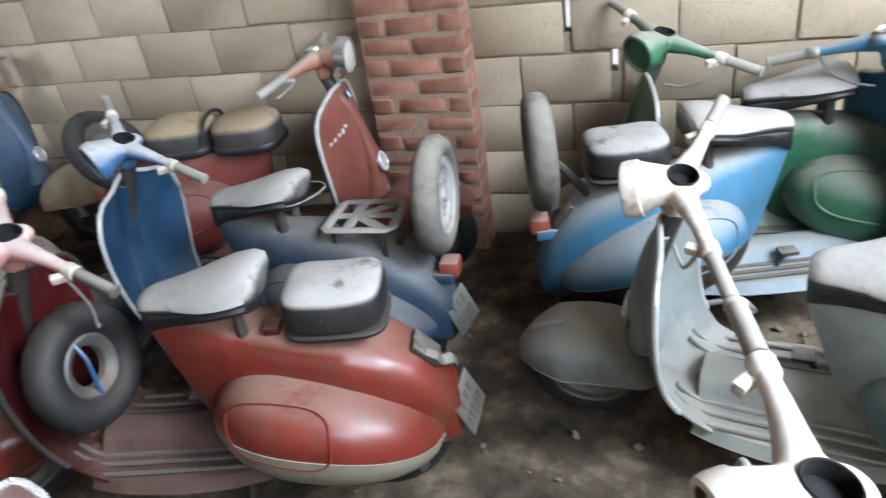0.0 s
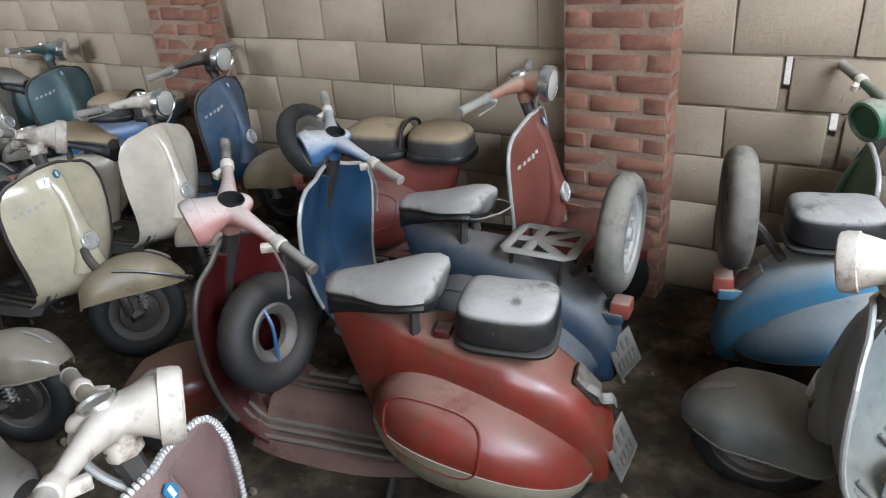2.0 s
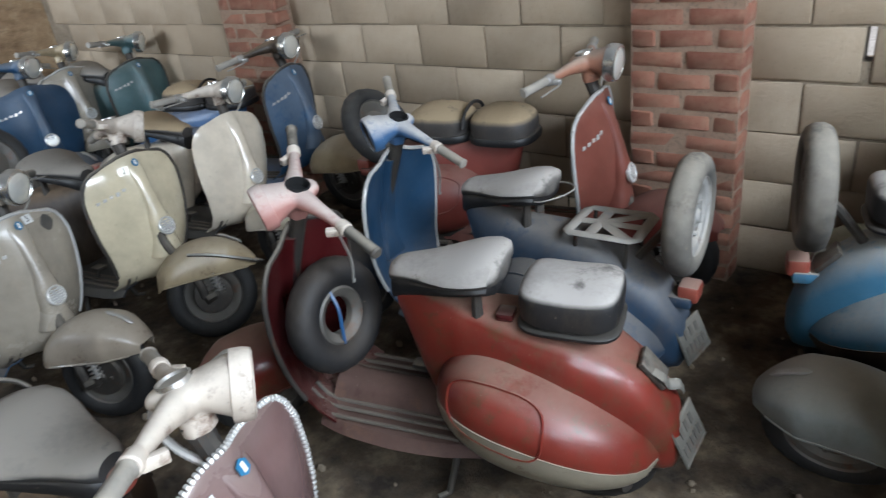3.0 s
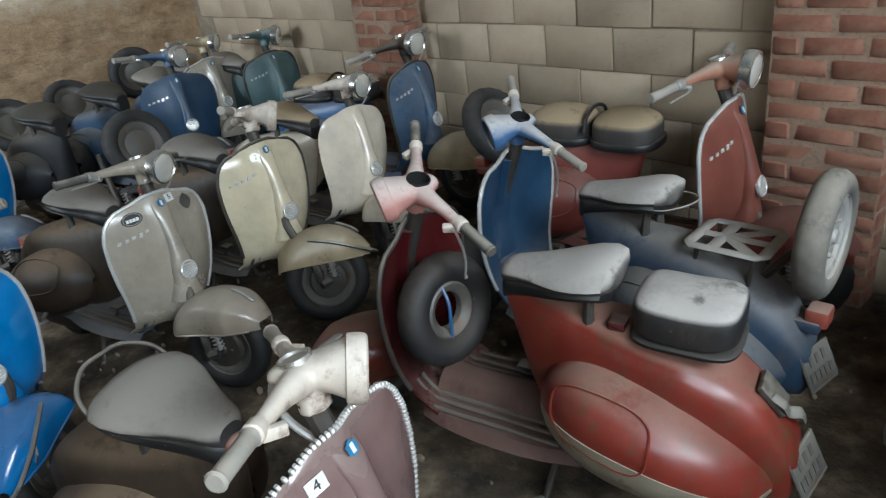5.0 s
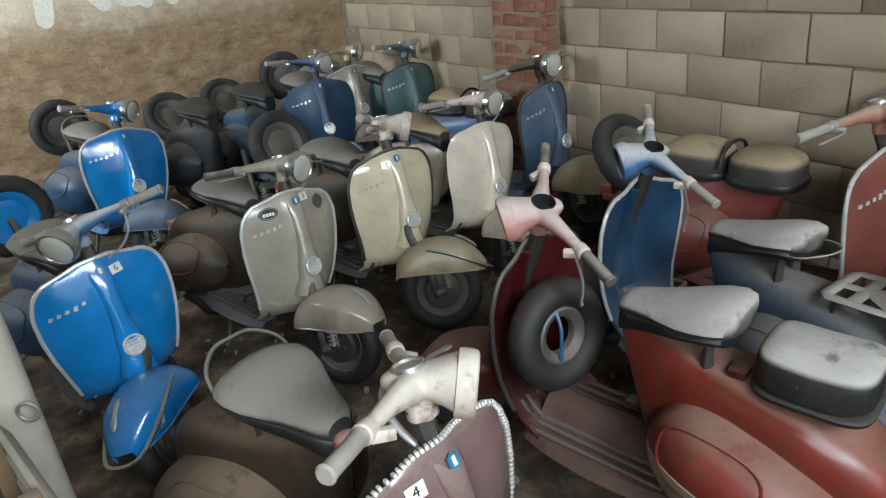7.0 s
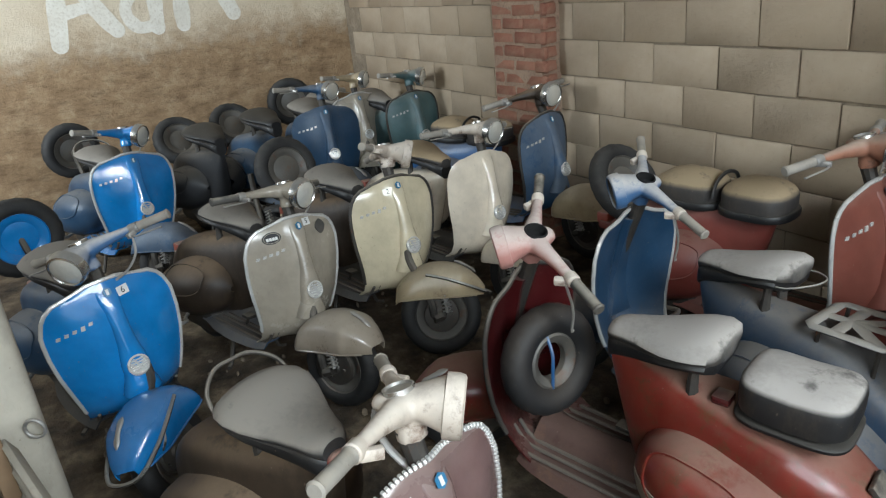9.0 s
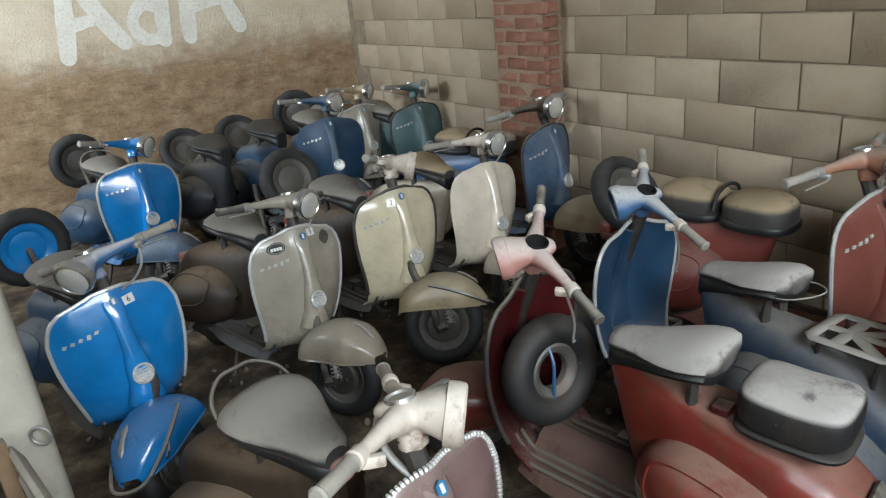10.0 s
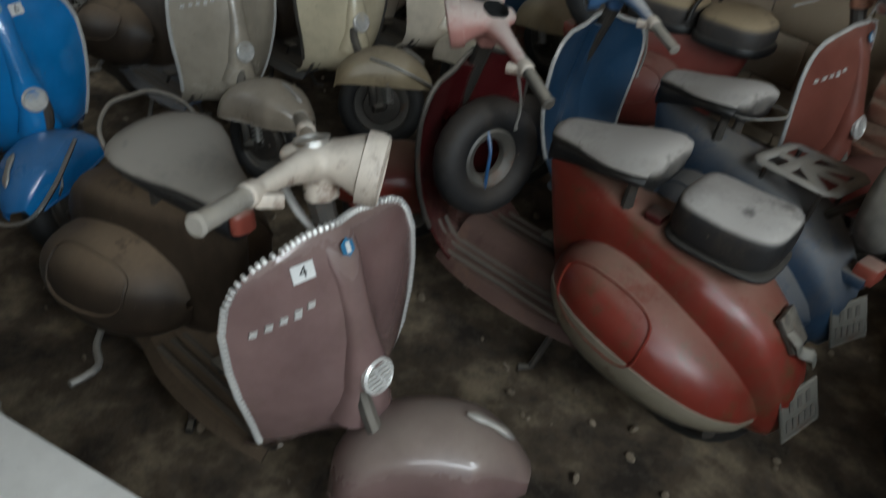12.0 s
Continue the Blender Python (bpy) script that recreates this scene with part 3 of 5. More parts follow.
def headset_mesh(hollow=False):
    """Cast handlebar head: a bell-shaped lamp shell that thins into two slender arms."""
    bm = bmesh.new()
    rings = []
    shape = [(0.404, 0.998, 0.067, 0.064), (0.386, 1.000, 0.067, 0.062), (0.358, 1.004, 0.060, 0.050), (0.326, 1.007, 0.053, 0.037), (0.290, 1.008, 0.050, 0.029), (0.258, 1.006, 0.044, 0.023), (0.236, 1.005, 0.030, 0.016), (0.226, 1.004, 0.012, 0.008)]
    for x, z, w, h in shape:
        rings.append([(x, w * sup(math.cos(2 * math.pi * j / 24), 0, 2.3)[0], z + h * sup(0, math.sin(2 * math.pi * j / 24), 2.3)[1]) for j in range(24)])
    loft(bm, rings)
    tube(bm, [(0.300, 0, 0.995), (0.306, 0, 0.955), (0.312, 0, 0.925)], [0.036, 0.034, 0.036], 14)
    for sgn in (1, -1):
        tube(bm, smooth_path([(0.300, sgn * 0.01, 1.000), (0.280, sgn * 0.062, 1.002), (0.256, sgn * 0.125, 0.999), (0.232, sgn * 0.205, 0.994)], 4),
             [0.034, 0.034, 0.033, 0.032, 0.030, 0.0275, 0.025, 0.023, 0.021, 0.0195, 0.0182, 0.0175, 0.017], 14)
    tool = None
    if hollow:
        tool = lathe(bmesh.new(), [(0, 0.05), (0.035, 0.05), (0.035, -0.030), (0, -0.030)], DIAL_M, 26)
        bmesh.ops.recalc_face_normals(tool, faces=tool.faces)
    return blended(bm, 0.0065, 4, tool)


def dial_mesh():
    bm = bmesh.new()
    lathe(bm, [(0, 0.000), (0.028, 0.000), (0.031, 0.006), (0.036, 0.005), (0.038, -0.016)], DIAL_M, 22)
    return bm


LAMP_M = Matrix.Translation((0.408, 0, 0.997)) @ Matrix.Rotation(radians(6), 4, "Y") @ Matrix.Rotation(radians(-90), 4, "Z")


def hole_mesh():
    """The empty speedometer seat: a thin lip round a deep dark cup."""
    bm = bmesh.new()
    lathe(bm, [(0.0, -0.028), (0.033, -0.028), (0.0338, 0.000), (0.036, 0.0015), (0.0385, -0.002), (0.0385, -0.010)], DIAL_M, 26)
    return bm


def lamp_rim_mesh(R=0.068):
    return lathe(bmesh.new(), [(R - 0.010, 0.012), (R - 0.006, 0.016), (R + 0.001, 0.012), (R + 0.004, -0.002), (R + 0.003, -0.026), (R - 0.004, -0.028)], LAMP_M, 32)


def lamp_glass_mesh(R=0.068):
    return lathe(bmesh.new(), [(0, 0.024), (R * 0.4, 0.022), (R * 0.75, 0.017), (R - 0.009, 0.011), (R - 0.009, -0.01)], LAMP_M, 28)


def lamp_bowl_mesh(R=0.068):
    return lathe(bmesh.new(), [(R - 0.008, 0.010), (R - 0.014, -0.018), (R * 0.4, -0.045), (0, -0.05)], LAMP_M, 24)


def grip_mesh(sgn):
    bm = bmesh.new()
    a, b = Vector((0.2245, sgn * 0.228, 0.993)), Vector((0.189, sgn * 0.347, 0.985))
    pts, rad = [], []
    for k in range(25):
        pts.append(a + (b - a) * k / 24)
        rad.append(0.0195 if k == 0 else 0.0150 if k == 24 else 0.0200 if k == 23 else 0.0168 + (0.0009 if k % 2 else 0.0))
    tube(bm, pts, rad, 12)
    return bm


def lever_mesh(sgn):
    bm = bmesh.new()
    tube(bm, [(0.236, sgn * 0.192, 0.994), (0.234, sgn * 0.197, 0.994), (0.227, sgn * 0.222, 0.993), (0.226, sgn * 0.226, 0.993)], [0.018, 0.021, 0.021, 0.018], 12)
    box(bm, (-0.006, -0.011, -0.016), (0.036, 0.011, 0.004), 0.004, Matrix.Translation((0.240, sgn * 0.208, 0.990)) @ Matrix.Rotation(radians(-18 * sgn), 4, "Z"))
    tube(bm, smooth_path([(0.266, sgn * 0.204, 0.982), (0.276, sgn * 0.232, 0.978), (0.266, sgn * 0.285, 0.974), (0.256, sgn * 0.335, 0.970)], 4), [0.0045] * 12 + [0.0062], 8, flat=0.7)
    return bm


def stub_lever_mesh(sgn):
    """A lever snapped off at its clamp."""
    bm = bmesh.new()
    tube(bm, [(0.236, sgn * 0.190, 0.994), (0.234, sgn * 0.195, 0.994), (0.227, sgn * 0.222, 0.993), (0.226, sgn * 0.226, 0.993)], [0.019, 0.022, 0.022, 0.019], 12)
    box(bm, (-0.006, -0.012, -0.018), (0.042, 0.010, 0.006), 0.004, Matrix.Translation((0.242, sgn * 0.206, 0.990)) @ Matrix.Rotation(radians(-24 * sgn), 4, "Z"))
    return bm


def horn_mesh():
    """The cast horn cover at the foot of the shield's spine."""
    bm = bmesh.new()
    rings = []
    for z, x, w, d in ((0.850, 0.352, 0.040, 0.012), (0.815, 0.366, 0.040, 0.020), (0.77, 0.378, 0.034, 0.026), (0.70, 0.394, 0.033, 0.032), (0.63, 0.408, 0.038, 0.038), (0.585, 0.418, 0.047, 0.042), (0.55, 0.420, 0.052, 0.043), (0.51, 0.416, 0.051, 0.038), (0.475, 0.410, 0.058, 0.052), (0.44, 0.405, 0.070, 0.066), (0.415, 0.400, 0.076, 0.070)):
        rings.append([(x + d * math.sin(math.pi * j / 12) ** 0.7 if 0 < j < 12 else x, w * math.cos(math.pi * j / 12), z) for j in range(13)] + [(x - 0.030, -w * 0.8, z), (x - 0.030, w * 0.8, z)])
    loft(bm, rings)
    return bm


HORN_M = Matrix.Translation((0.466, 0, 0.550)) @ Matrix.Rotation(radians(-14), 4, "Y") @ Matrix.Rotation(radians(-90), 4, "Z")


def grille_mesh():
    bm = bmesh.new()
    lathe(bm, [(0.028, -0.012), (0.041, -0.010), (0.043, 0.002), (0.037, 0.007), (0.033, 0.002), (0.033, -0.004), (0, -0.004)], HORN_M, 28)
    for k in range(5):
        z = -0.022 + 0.011 * k
        w = math.sqrt(max(0.0, 0.033 ** 2 - z * z))
        box(bm, (-w, -0.004, z - 0.003), (w, 0.006, z + 0.003), m=HORN_M)
    box(bm, (-0.004, -0.004, -0.03), (0.004, 0.007, 0.03), m=HORN_M @ Matrix.Rotation(radians(25), 4, "Y"))
    return bm


SADDLE = [  # x, half width, height of the top: broad raised rear, blunt dropped nose
    (-0.350, 0.050, 0.845), (-0.346, 0.096, 0.858), (-0.334, 0.126, 0.868), (-0.305, 0.143, 0.872), (-0.260, 0.145, 0.866), (-0.210, 0.132, 0.853), (-0.160, 0.110, 0.840),
    (-0.110, 0.088, 0.829), (-0.065, 0.073, 0.821), (-0.030, 0.064, 0.814), (-0.008, 0.054, 0.806), (0.006, 0.036, 0.794)]


def saddle_mesh():
    """Sprung single saddle: the padded top that laps over the sides."""
    bm = bmesh.new()
    rings = []
    for x, w, z in SADDLE:
        ring = []
        for j in range(24):
            a = 2 * math.pi * j / 24
            cy, cz = sup(math.cos(a), math.sin(a), 2.3)
            d = 0.020 if cz > 0 else 0.034
            ring.append((x, w * cy, z - 0.022 + cz * d - 0.026 * abs(cy) ** 2.2 * (w / 0.14)))
        rings.append(ring)
    loft(bm, rings)
    return bm


def saddle_skirt_mesh():
    bm = bmesh.new()
    rings = []
    for x, w, z in SADDLE[1:]:
        deep = 0.022 + 0.018 * min(1.0, max(0.0, (x + 0.2) / 0.2))
        rings.append([(x * 0.985, 0.955 * w * sup(math.cos(2 * math.pi * j / 18), 0, 3)[0], z - 0.062 - 0.5 * deep + deep * sup(0, math.sin(2 * math.pi * j / 18), 3)[1]) for j in range(18)])
    return loft(bm, rings)


def saddle_frame_mesh():
    bm = bmesh.new()
    tube(bm, smooth_path([(-0.03, 0, 0.742), (-0.12, 0.055, 0.752), (-0.28, 0.085, 0.770), (-0.315, 0, 0.772), (-0.28, -0.085, 0.770), (-0.12, -0.055, 0.752), (-0.03, 0, 0.742)], 4), 0.008, 6)
    for y in (-0.055, 0.055):
        tube(bm, [(-0.275, y, 0.66), (-0.275, y, 0.70), (-0.278, y, 0.79)], [0.020, 0.017, 0.013], 8)
    tube(bm, [(-0.05, 0, 0.69), (-0.03, 0, 0.765)], 0.014, 8)
    return bm


def handle_loop_mesh():
    bm = bmesh.new()
    tube(bm, smooth_path([(-0.31, 0.125, 0.79), (-0.37, 0.115, 0.85), (-0.415, 0.06, 0.885), (-0.42, 0, 0.89), (-0.415, -0.06, 0.885), (-0.37, -0.115, 0.85), (-0.31, -0.125, 0.79)], 5), 0.0065, 8)
    return bm


def pad_mesh(x0, x1, w, z0, z1, crown=0.02, e=4.2, squash=0.0):
    """A stuffed seat pad with rounded edges and a crowned top."""
    bm = bmesh.new()
    rings = []
    L, c = (x1 - x0) / 2, (x0 + x1) / 2
    for zf, gf in ((0.0, 0.90), (0.06, 0.985), (0.3, 1.0), (0.62, 1.0), (0.80, 0.975), (0.92, 0.90), (0.98, 0.74), (1.0, 0.45), (1.0, 0.12)):
        ring = []
        for j in range(36):
            a = 2 * math.pi * j / 36
            cx, cy = sup(math.cos(a), math.sin(a), e)
            dome = crown * (1 - gf ** 2)
            sag = squash * (cx * gf) ** 2
            ring.append((c + L * gf * cx, w * gf * cy, z0 + (z1 - z0) * zf + dome + sag))
        rings.append(ring)
    return loft(bm, rings)


RACK_Z = 0.704
RACK_BARS = [((-0.46, 0.0), (-0.68, 0.0)), ((-0.53, 0.112), (-0.53, -0.112)), ((-0.54, 0.0), (-0.675, 0.121)), ((-0.54, 0.0), (-0.675, -0.121))]


def rack_mesh():
    z = RACK_Z
    pts = [(-0.45, -0.095), (-0.45, 0.095), (-0.465, 0.116), (-0.675, 0.118), (-0.69, 0.10), (-0.69, -0.10), (-0.675, -0.118), (-0.465, -0.116)]
    return tube(bmesh.new(), [(x, y, z) for x, y in pts], 0.020, 8, loop=True, flat=0.35)


def rack_bar_mesh(k):
    (x0, y0), (x1, y1) = RACK_BARS[k]
    return tube(bmesh.new(), [(x0, y0, RACK_Z), (x1, y1, RACK_Z)], 0.021, 8, flat=0.25)


def rack_leg_mesh(x, y):
    return tube(bmesh.new(), [(x, y, RACK_Z), (x + 0.01, y * 0.9, 0.58)], 0.008, 6)


def tail_lamp_mesh():
    bm = bmesh.new()
    box(bm, (-0.885, -0.042, 0.470), (-0.815, 0.042, 0.532), 0.012)
    return bm


def tail_base_mesh():
    bm = bmesh.new()
    box(bm, (-0.865, -0.05, 0.45), (-0.77, 0.05, 0.49), 0.008)
    return bm


PLATE_M = Matrix.Translation((-0.874, 0.012, 0.325)) @ Matrix.Rotation(radians(24), 4, "Y") @ Matrix.Rotation(radians(-16), 4, "Z")


def plate_mesh():
    bm = bmesh.new()
    m = PLATE_M
    box(bm, (-0.004, -0.070, -0.062), (0.004, 0.070, 0.062), 0.002, m)
    tube(bm, [m @ Vector(p) for p in ((0.0, -0.073, -0.065), (0.0, 0.073, -0.065), (0.0, 0.073, 0.065), (0.0, -0.073, 0.065))], 0.005, 6, loop=True)
    return bm


def plate_mark_mesh():
    return box(bmesh.new(), (-0.0015, -0.008, -0.018), (0.0015, 0.008, 0.018))


PLATE_MARKS = [(-0.050 + 0.025 * k, -0.024) for k in range(5)] + [(-0.034 + 0.034 * k, 0.030) for k in range(3)]


def stand_mesh():
    bm = bmesh.new()
    tube(bm, [(-0.20, 0.07, 0.24), (-0.16, 0.15, 0.015), (-0.13, 0.18, 0.010)], 0.012, 8)
    tube(bm, [(-0.20, -0.07, 0.24), (-0.16, -0.15, 0.015), (-0.13, -0.18, 0.010)], 0.012, 8)
    tube(bm, [(-0.20, -0.08, 0.24), (-0.20, 0.08, 0.24)], 0.012, 8)
    return bm


def pedal_mesh():
    bm = bmesh.new()
    tube(bm, [(-0.03, -0.10, 0.27), (0.0, -0.10, 0.32)], 0.008, 6)
    box(bm, (-0.03, -0.125, 0.315), (0.035, -0.075, 0.333), 0.006)
    return bm


def kick_mesh():
    bm = bmesh.new()
    tube(bm, smooth_path([(-0.48, -0.15, 0.28), (-0.36, -0.27, 0.27), (-0.24, -0.32, 0.30), (-0.22, -0.40, 0.31)], 4), 0.010, 8)
    return bm


def engine_mesh():
    bm = bmesh.new()
    box(bm, (-0.62, -0.17, 0.14), (-0.28, -0.03, 0.34), 0.05)
    tube(bm, smooth_path([(-0.3, -0.08, 0.2), (-0.35, -0.02, 0.13), (-0.55, -0.02, 0.12), (-0.72, 0.06, 0.13)], 4), 0.035, 10)
    return bm


def cable_mesh():
    bm = bmesh.new()
    tube(bm, smooth_path([(0.255, 0.20, 0.975), (0.285, 0.19, 0.92), (0.30, 0.13, 0.875), (0.315, 0.06, 0.855)], 5), 0.005, 6)
    return bm


def hang_cable_mesh():
    bm = bmesh.new()
    tube(bm, smooth_path([(0.250, 0.215, 0.978), (0.238, 0.222, 0.90), (0.235, 0.212, 0.83), (0.240, 0.205, 0.775), (0.238, 0.205, 0.765)], 5), [0.0045] * 19 + [0.008, 0.008], 6)
    return bm


def script_mesh():
    """The maker's lettering on the shield, as a run of solid slanted bars."""
    bm = bmesh.new()
    for k in range(5):
        m = shield_frame(-0.80 + 0.112 * k, 0.300 - 0.010 * k, 0.003)
        tall, foot = (0.0068, -0.0125) if k == 3 else (0.0068, -0.0068)
        vs = [bm.verts.new(m @ Vector(q)) for q in ((-0.0105, foot, -0.001), (0.0055, foot, -0.001), (0.0095, tall, -0.001), (-0.0065, tall, -0.001), (-0.0095, foot + 0.001, 0.003), (0.0050, foot + 0.001, 0.003), (0.0085, tall - 0.001, 0.003), (-0.0060, tall - 0.001, 0.003))]
        for q in ((0, 3, 2, 1), (4, 5, 6, 7), (0, 1, 5, 4), (1, 2, 6, 5), (2, 3, 7, 6), (3, 0, 4, 7)):
            bm.faces.new([vs[i] for i in q])
    return bm


def shield_frame(u, v, off=0.003):
    """A pose lying on the shield: local x to the viewer's right, local y up, local z out."""
    p = shield_point(u, v, 0)
    du = (shield_point(u + 0.05, v) - shield_point(u - 0.05, v)).normalized()
    dv = (shield_point(u, v - 0.03) - shield_point(u, v + 0.03)).normalized()
    nrm = du.cross(dv).normalized()
    dv = nrm.cross(du)
    m = Matrix((du, dv, nrm)).transposed().to_4x4()
    m.translation = p + nrm * off
    return m


def card_mesh(w, h):
    return box(bmesh.new(), (-w, -h, -0.0008), (w, h, 0.0008))


def disc_mesh(r, e=2.0, n=24, flat=1.0, t=0.001):
    bm = bmesh.new()
    ring = [sup(math.cos(2 * math.pi * k / n), math.sin(2 * math.pi * k / n), e) for k in range(n)]
    return loft(bm, [[(r * x, r * flat * y, -t) for x, y in ring], [(r * x, r * flat * y, t) for x, y in ring]])


def hexagon_mesh(r):
    bm = bmesh.new()
    ring = [(r * math.sin(math.pi * k / 3), 1.15 * r * math.cos(math.pi * k / 3)) for k in range(6)]
    return loft(bm, [[(x, y, -0.001) for x, y in ring], [(x, y, 0.0015) for x, y in ring]])


def figure_mesh(text, size):
    c = bpy.data.curves.new("figure", "FONT")
    c.body, c.size, c.align_x, c.align_y, c.extrude = text, size, "CENTER", "CENTER", 0.0006
    ob = bpy.data.objects.new("figure", c)
    me = bpy.data.meshes.new_from_object(ob)
    bpy.data.objects.remove(ob)
    return me


CACHE = {}


def shared(key, build, *args):
    if key not in CACHE:
        CACHE[key] = finish(key, build(*args))
    return CACHE[key]


AXIS_TOP, AXIS_LOW = Vector((0.300, 0, 0.95)), Vector((0.56, 0, 0.25))


def steering(turn):
    return Matrix.Translation(AXIS_TOP) @ Matrix.Rotation(radians(turn), 4, AXIS_TOP - AXIS_LOW) @ Matrix.Translation(-AXIS_TOP)


def scooter(label, x, y, heading, lean=0, turn=45, pitch=0, paint="red", cowl=None, shield=None, rear=None, fender=None, head=None, inside=None, trim="chrome", seat="saddle", pillion="",
            spare="", rack=False, number="", badge=True, lamp="glass", grips="pale", tail=True, plate=False, guard=False, loop=False, crest=True, band=None, tan=False, scale=1.0, sticker="", z=0.0, cable=True, bare=False, dusted=False):
    base = new("scooter")
    tagged(base, label, "scooter", "parked scooters")
    base.empty_display_size = 0.2
    base.matrix_world = pose(x, y, z, lean, pitch, heading) @ Matrix.Scale(scale, 4)
    P = PAINT[paint]
    C, F, Hd = PAINT[cowl or paint], PAINT[fender or paint], (PALE if head == "pale" else PAINT[head or paint])
    S = steering(turn)
    vinyl = SEAT_TAN if tan else SKIRT if bare else PALESEAT if dusted else SEAT

    def add(name, key, build, material, *args, m=None, parent=None, label=""):
        return put(name, shared(key, build, *args), material, parent or base, label, m)

    body = add("rear_body", "rear_body", body_mesh, PAINT[rear or paint])
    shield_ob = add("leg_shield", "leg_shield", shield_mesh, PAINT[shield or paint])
    if trim == "chrome":
        add("edge_trim", "edge_trim", shield_trim_mesh, BRIGHT, parent=shield_ob, label="dull chrome edge strip")
    elif trim == "beads":
        add("edge_trim", "edge_beads", trim_bead_mesh, BRIGHT, parent=shield_ob, label="beaded chrome edge strip")
    elif trim == "dark":
        add("edge_trim", "edge_trim", shield_trim_mesh, DARKMETAL, parent=shield_ob)
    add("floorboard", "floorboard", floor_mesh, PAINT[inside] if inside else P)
    for k, yy in enumerate((-0.165, -0.125, -0.09, 0.09, 0.125, 0.165)):
        add("floor_rail", "floor_rail", rail_mesh, ALLOY if paint == "steel" else RAILRUBBER, m=Matrix.Translation((0, yy, 0)))
    for side, word in ((1, "l"), (-1, "r")):
        c = add("side_cowl", "cowl_" + word, cowl_mesh, C, side)
        if band:
            add("cowl_band", "band_" + word, lambda s: cowl_mesh(s, -90, 4, 0.004, 0.996, 0.004), PAINT[band], side, parent=c, label="cream painted lower band")
        add("lid_seam", "lid_" + word, hatch_mesh, C, side, parent=c)
    for name, at, mm in (("front_wheel", FAX, S), ("rear_wheel", RAX, Matrix.Identity(4))):
        w = add(name, "rim", rim_mesh, RIM, m=mm @ Matrix.Translation(at))
        add("tyre", "tyre", tyre_mesh, RUBBER, parent=w)
    add("mudguard", "mudguard", fender_mesh, F, m=S)
    add("mudguard_hem", "hem", fender_hem_mesh, F, m=S)
    if crest:
        add("mudguard_crest", "crest", fender_crest_mesh, ALLOY, m=S)
    if guard:
        add("mudguard_rail", "guard", bumper_mesh, CHROME, m=S)
    add("fork", "fork", fork_mesh, DARKMETAL, m=S)
    add("fork_spring", "spring", spring_mesh, ALLOY, m=S)
    add("steering_column", "column", column_mesh, DARKMETAL, m=S)
    hollow = lamp == "hole"
    hs = add("handlebar_head", "headset_open" if hollow else "headset", headset_mesh, Hd, hollow, m=S)
    if lamp == "hole":
        add("speedometer_hole", "hole", hole_mesh, HOLLOW, parent=hs, label="empty dark speedometer hole")
    else:
        add("speedometer", "dial", dial_mesh, CHROME, parent=hs)
    add("lamp_rim", "lamp_rim", lamp_rim_mesh, Hd if lamp != "glass" else CHROME, parent=hs)
    if lamp == "glass":
        add("lamp_glass", "lamp_glass", lamp_glass_mesh, LENS, parent=hs)
    else:
        add("lamp_bowl", "lamp_bowl", lamp_bowl_mesh, PALE if lamp == "pale" else DARKMETAL, parent=hs)
    gm = GRIP if grips == "pale" else GRIPDARK
    for side, word in ((1, "l"), (-1, "r")):
        add("grip", "grip_" + word, grip_mesh, gm, side, parent=hs)
        if lamp == "glass":
            add("lever", "lever_" + word, lever_mesh, ALLOY, side, parent=hs)
        else:
            add("lever_clamp", "stub_" + word, stub_lever_mesh, PALE, side, parent=hs)
    if cable == "hang":
        add("loose_cable", "hang", hang_cable_mesh, CABLE, parent=hs)
    elif cable:
        add("cable", "cable", cable_mesh, CABLE, parent=hs)
    horn = add("horn_cover", "horn", horn_mesh, PAINT[shield or paint])
    add("horn_grille", "grille", grille_mesh, BRIGHT, parent=horn, label="round chrome horn grille")
    if badge:
        add("maker_badge", "script", script_mesh, BRIGHT, parent=shield_ob, label="row of small chrome bars")
        put("shield_badge", shared("hexbadge", hexagon_mesh, 0.017), BADGEBLUE, shield_ob, "small blue six-sided badge", shield_frame(0.0, 0.10, 0.010))
        put("badge_bar", shared("hexbar", card_mesh, 0.005, 0.011), PAPER, shield_ob, "", shield_frame(0.0, 0.10, 0.0125))
    if number:
        mm = shield_frame(0.26, 0.13, 0.005)
        if number == "4":
            mm = shield_frame(-0.40, 0.135, 0.004)
        if number == "5":
            mm = shield_frame(0.28, 0.085, 0.005)
        if number == "2":
            mm = shield_frame(-0.24, 0.135, 0.004)
        card = put("sticker", shared("card", card_mesh, 0.024, 0.018), PAPER if number != "2" else P, shield_ob, "small white paper sticker", mm)
        fm = figure_mesh(number, 0.034)
        put("sticker_number", fm, INK, card, "", Matrix.Translation((0, 0, 0.0014)))
    if sticker:
        o = put("oval_sticker", shared("oval", disc_mesh, 0.045, 2.0, 28, 0.62), INK, shield_ob, "black oval sticker", shield_frame(-0.56, 0.15, 0.004))
        put("oval_rim", shared("ovalrim", disc_mesh, 0.039, 2.0, 28, 0.62), PAINT["grey"], o, "", Matrix.Translation((0, 0, 0.0008)))
        put("oval_middle", shared("ovalmid", disc_mesh, 0.036, 2.0, 28, 0.60), INK, o, "", Matrix.Translation((0, 0, 0.0016)))
        for k in range(4):
            put("oval_mark", shared("mark", card_mesh, 0.006, 0.007), PAPER, o, "", Matrix.Translation((-0.021 + 0.014 * k, -0.004, 0.0024)))
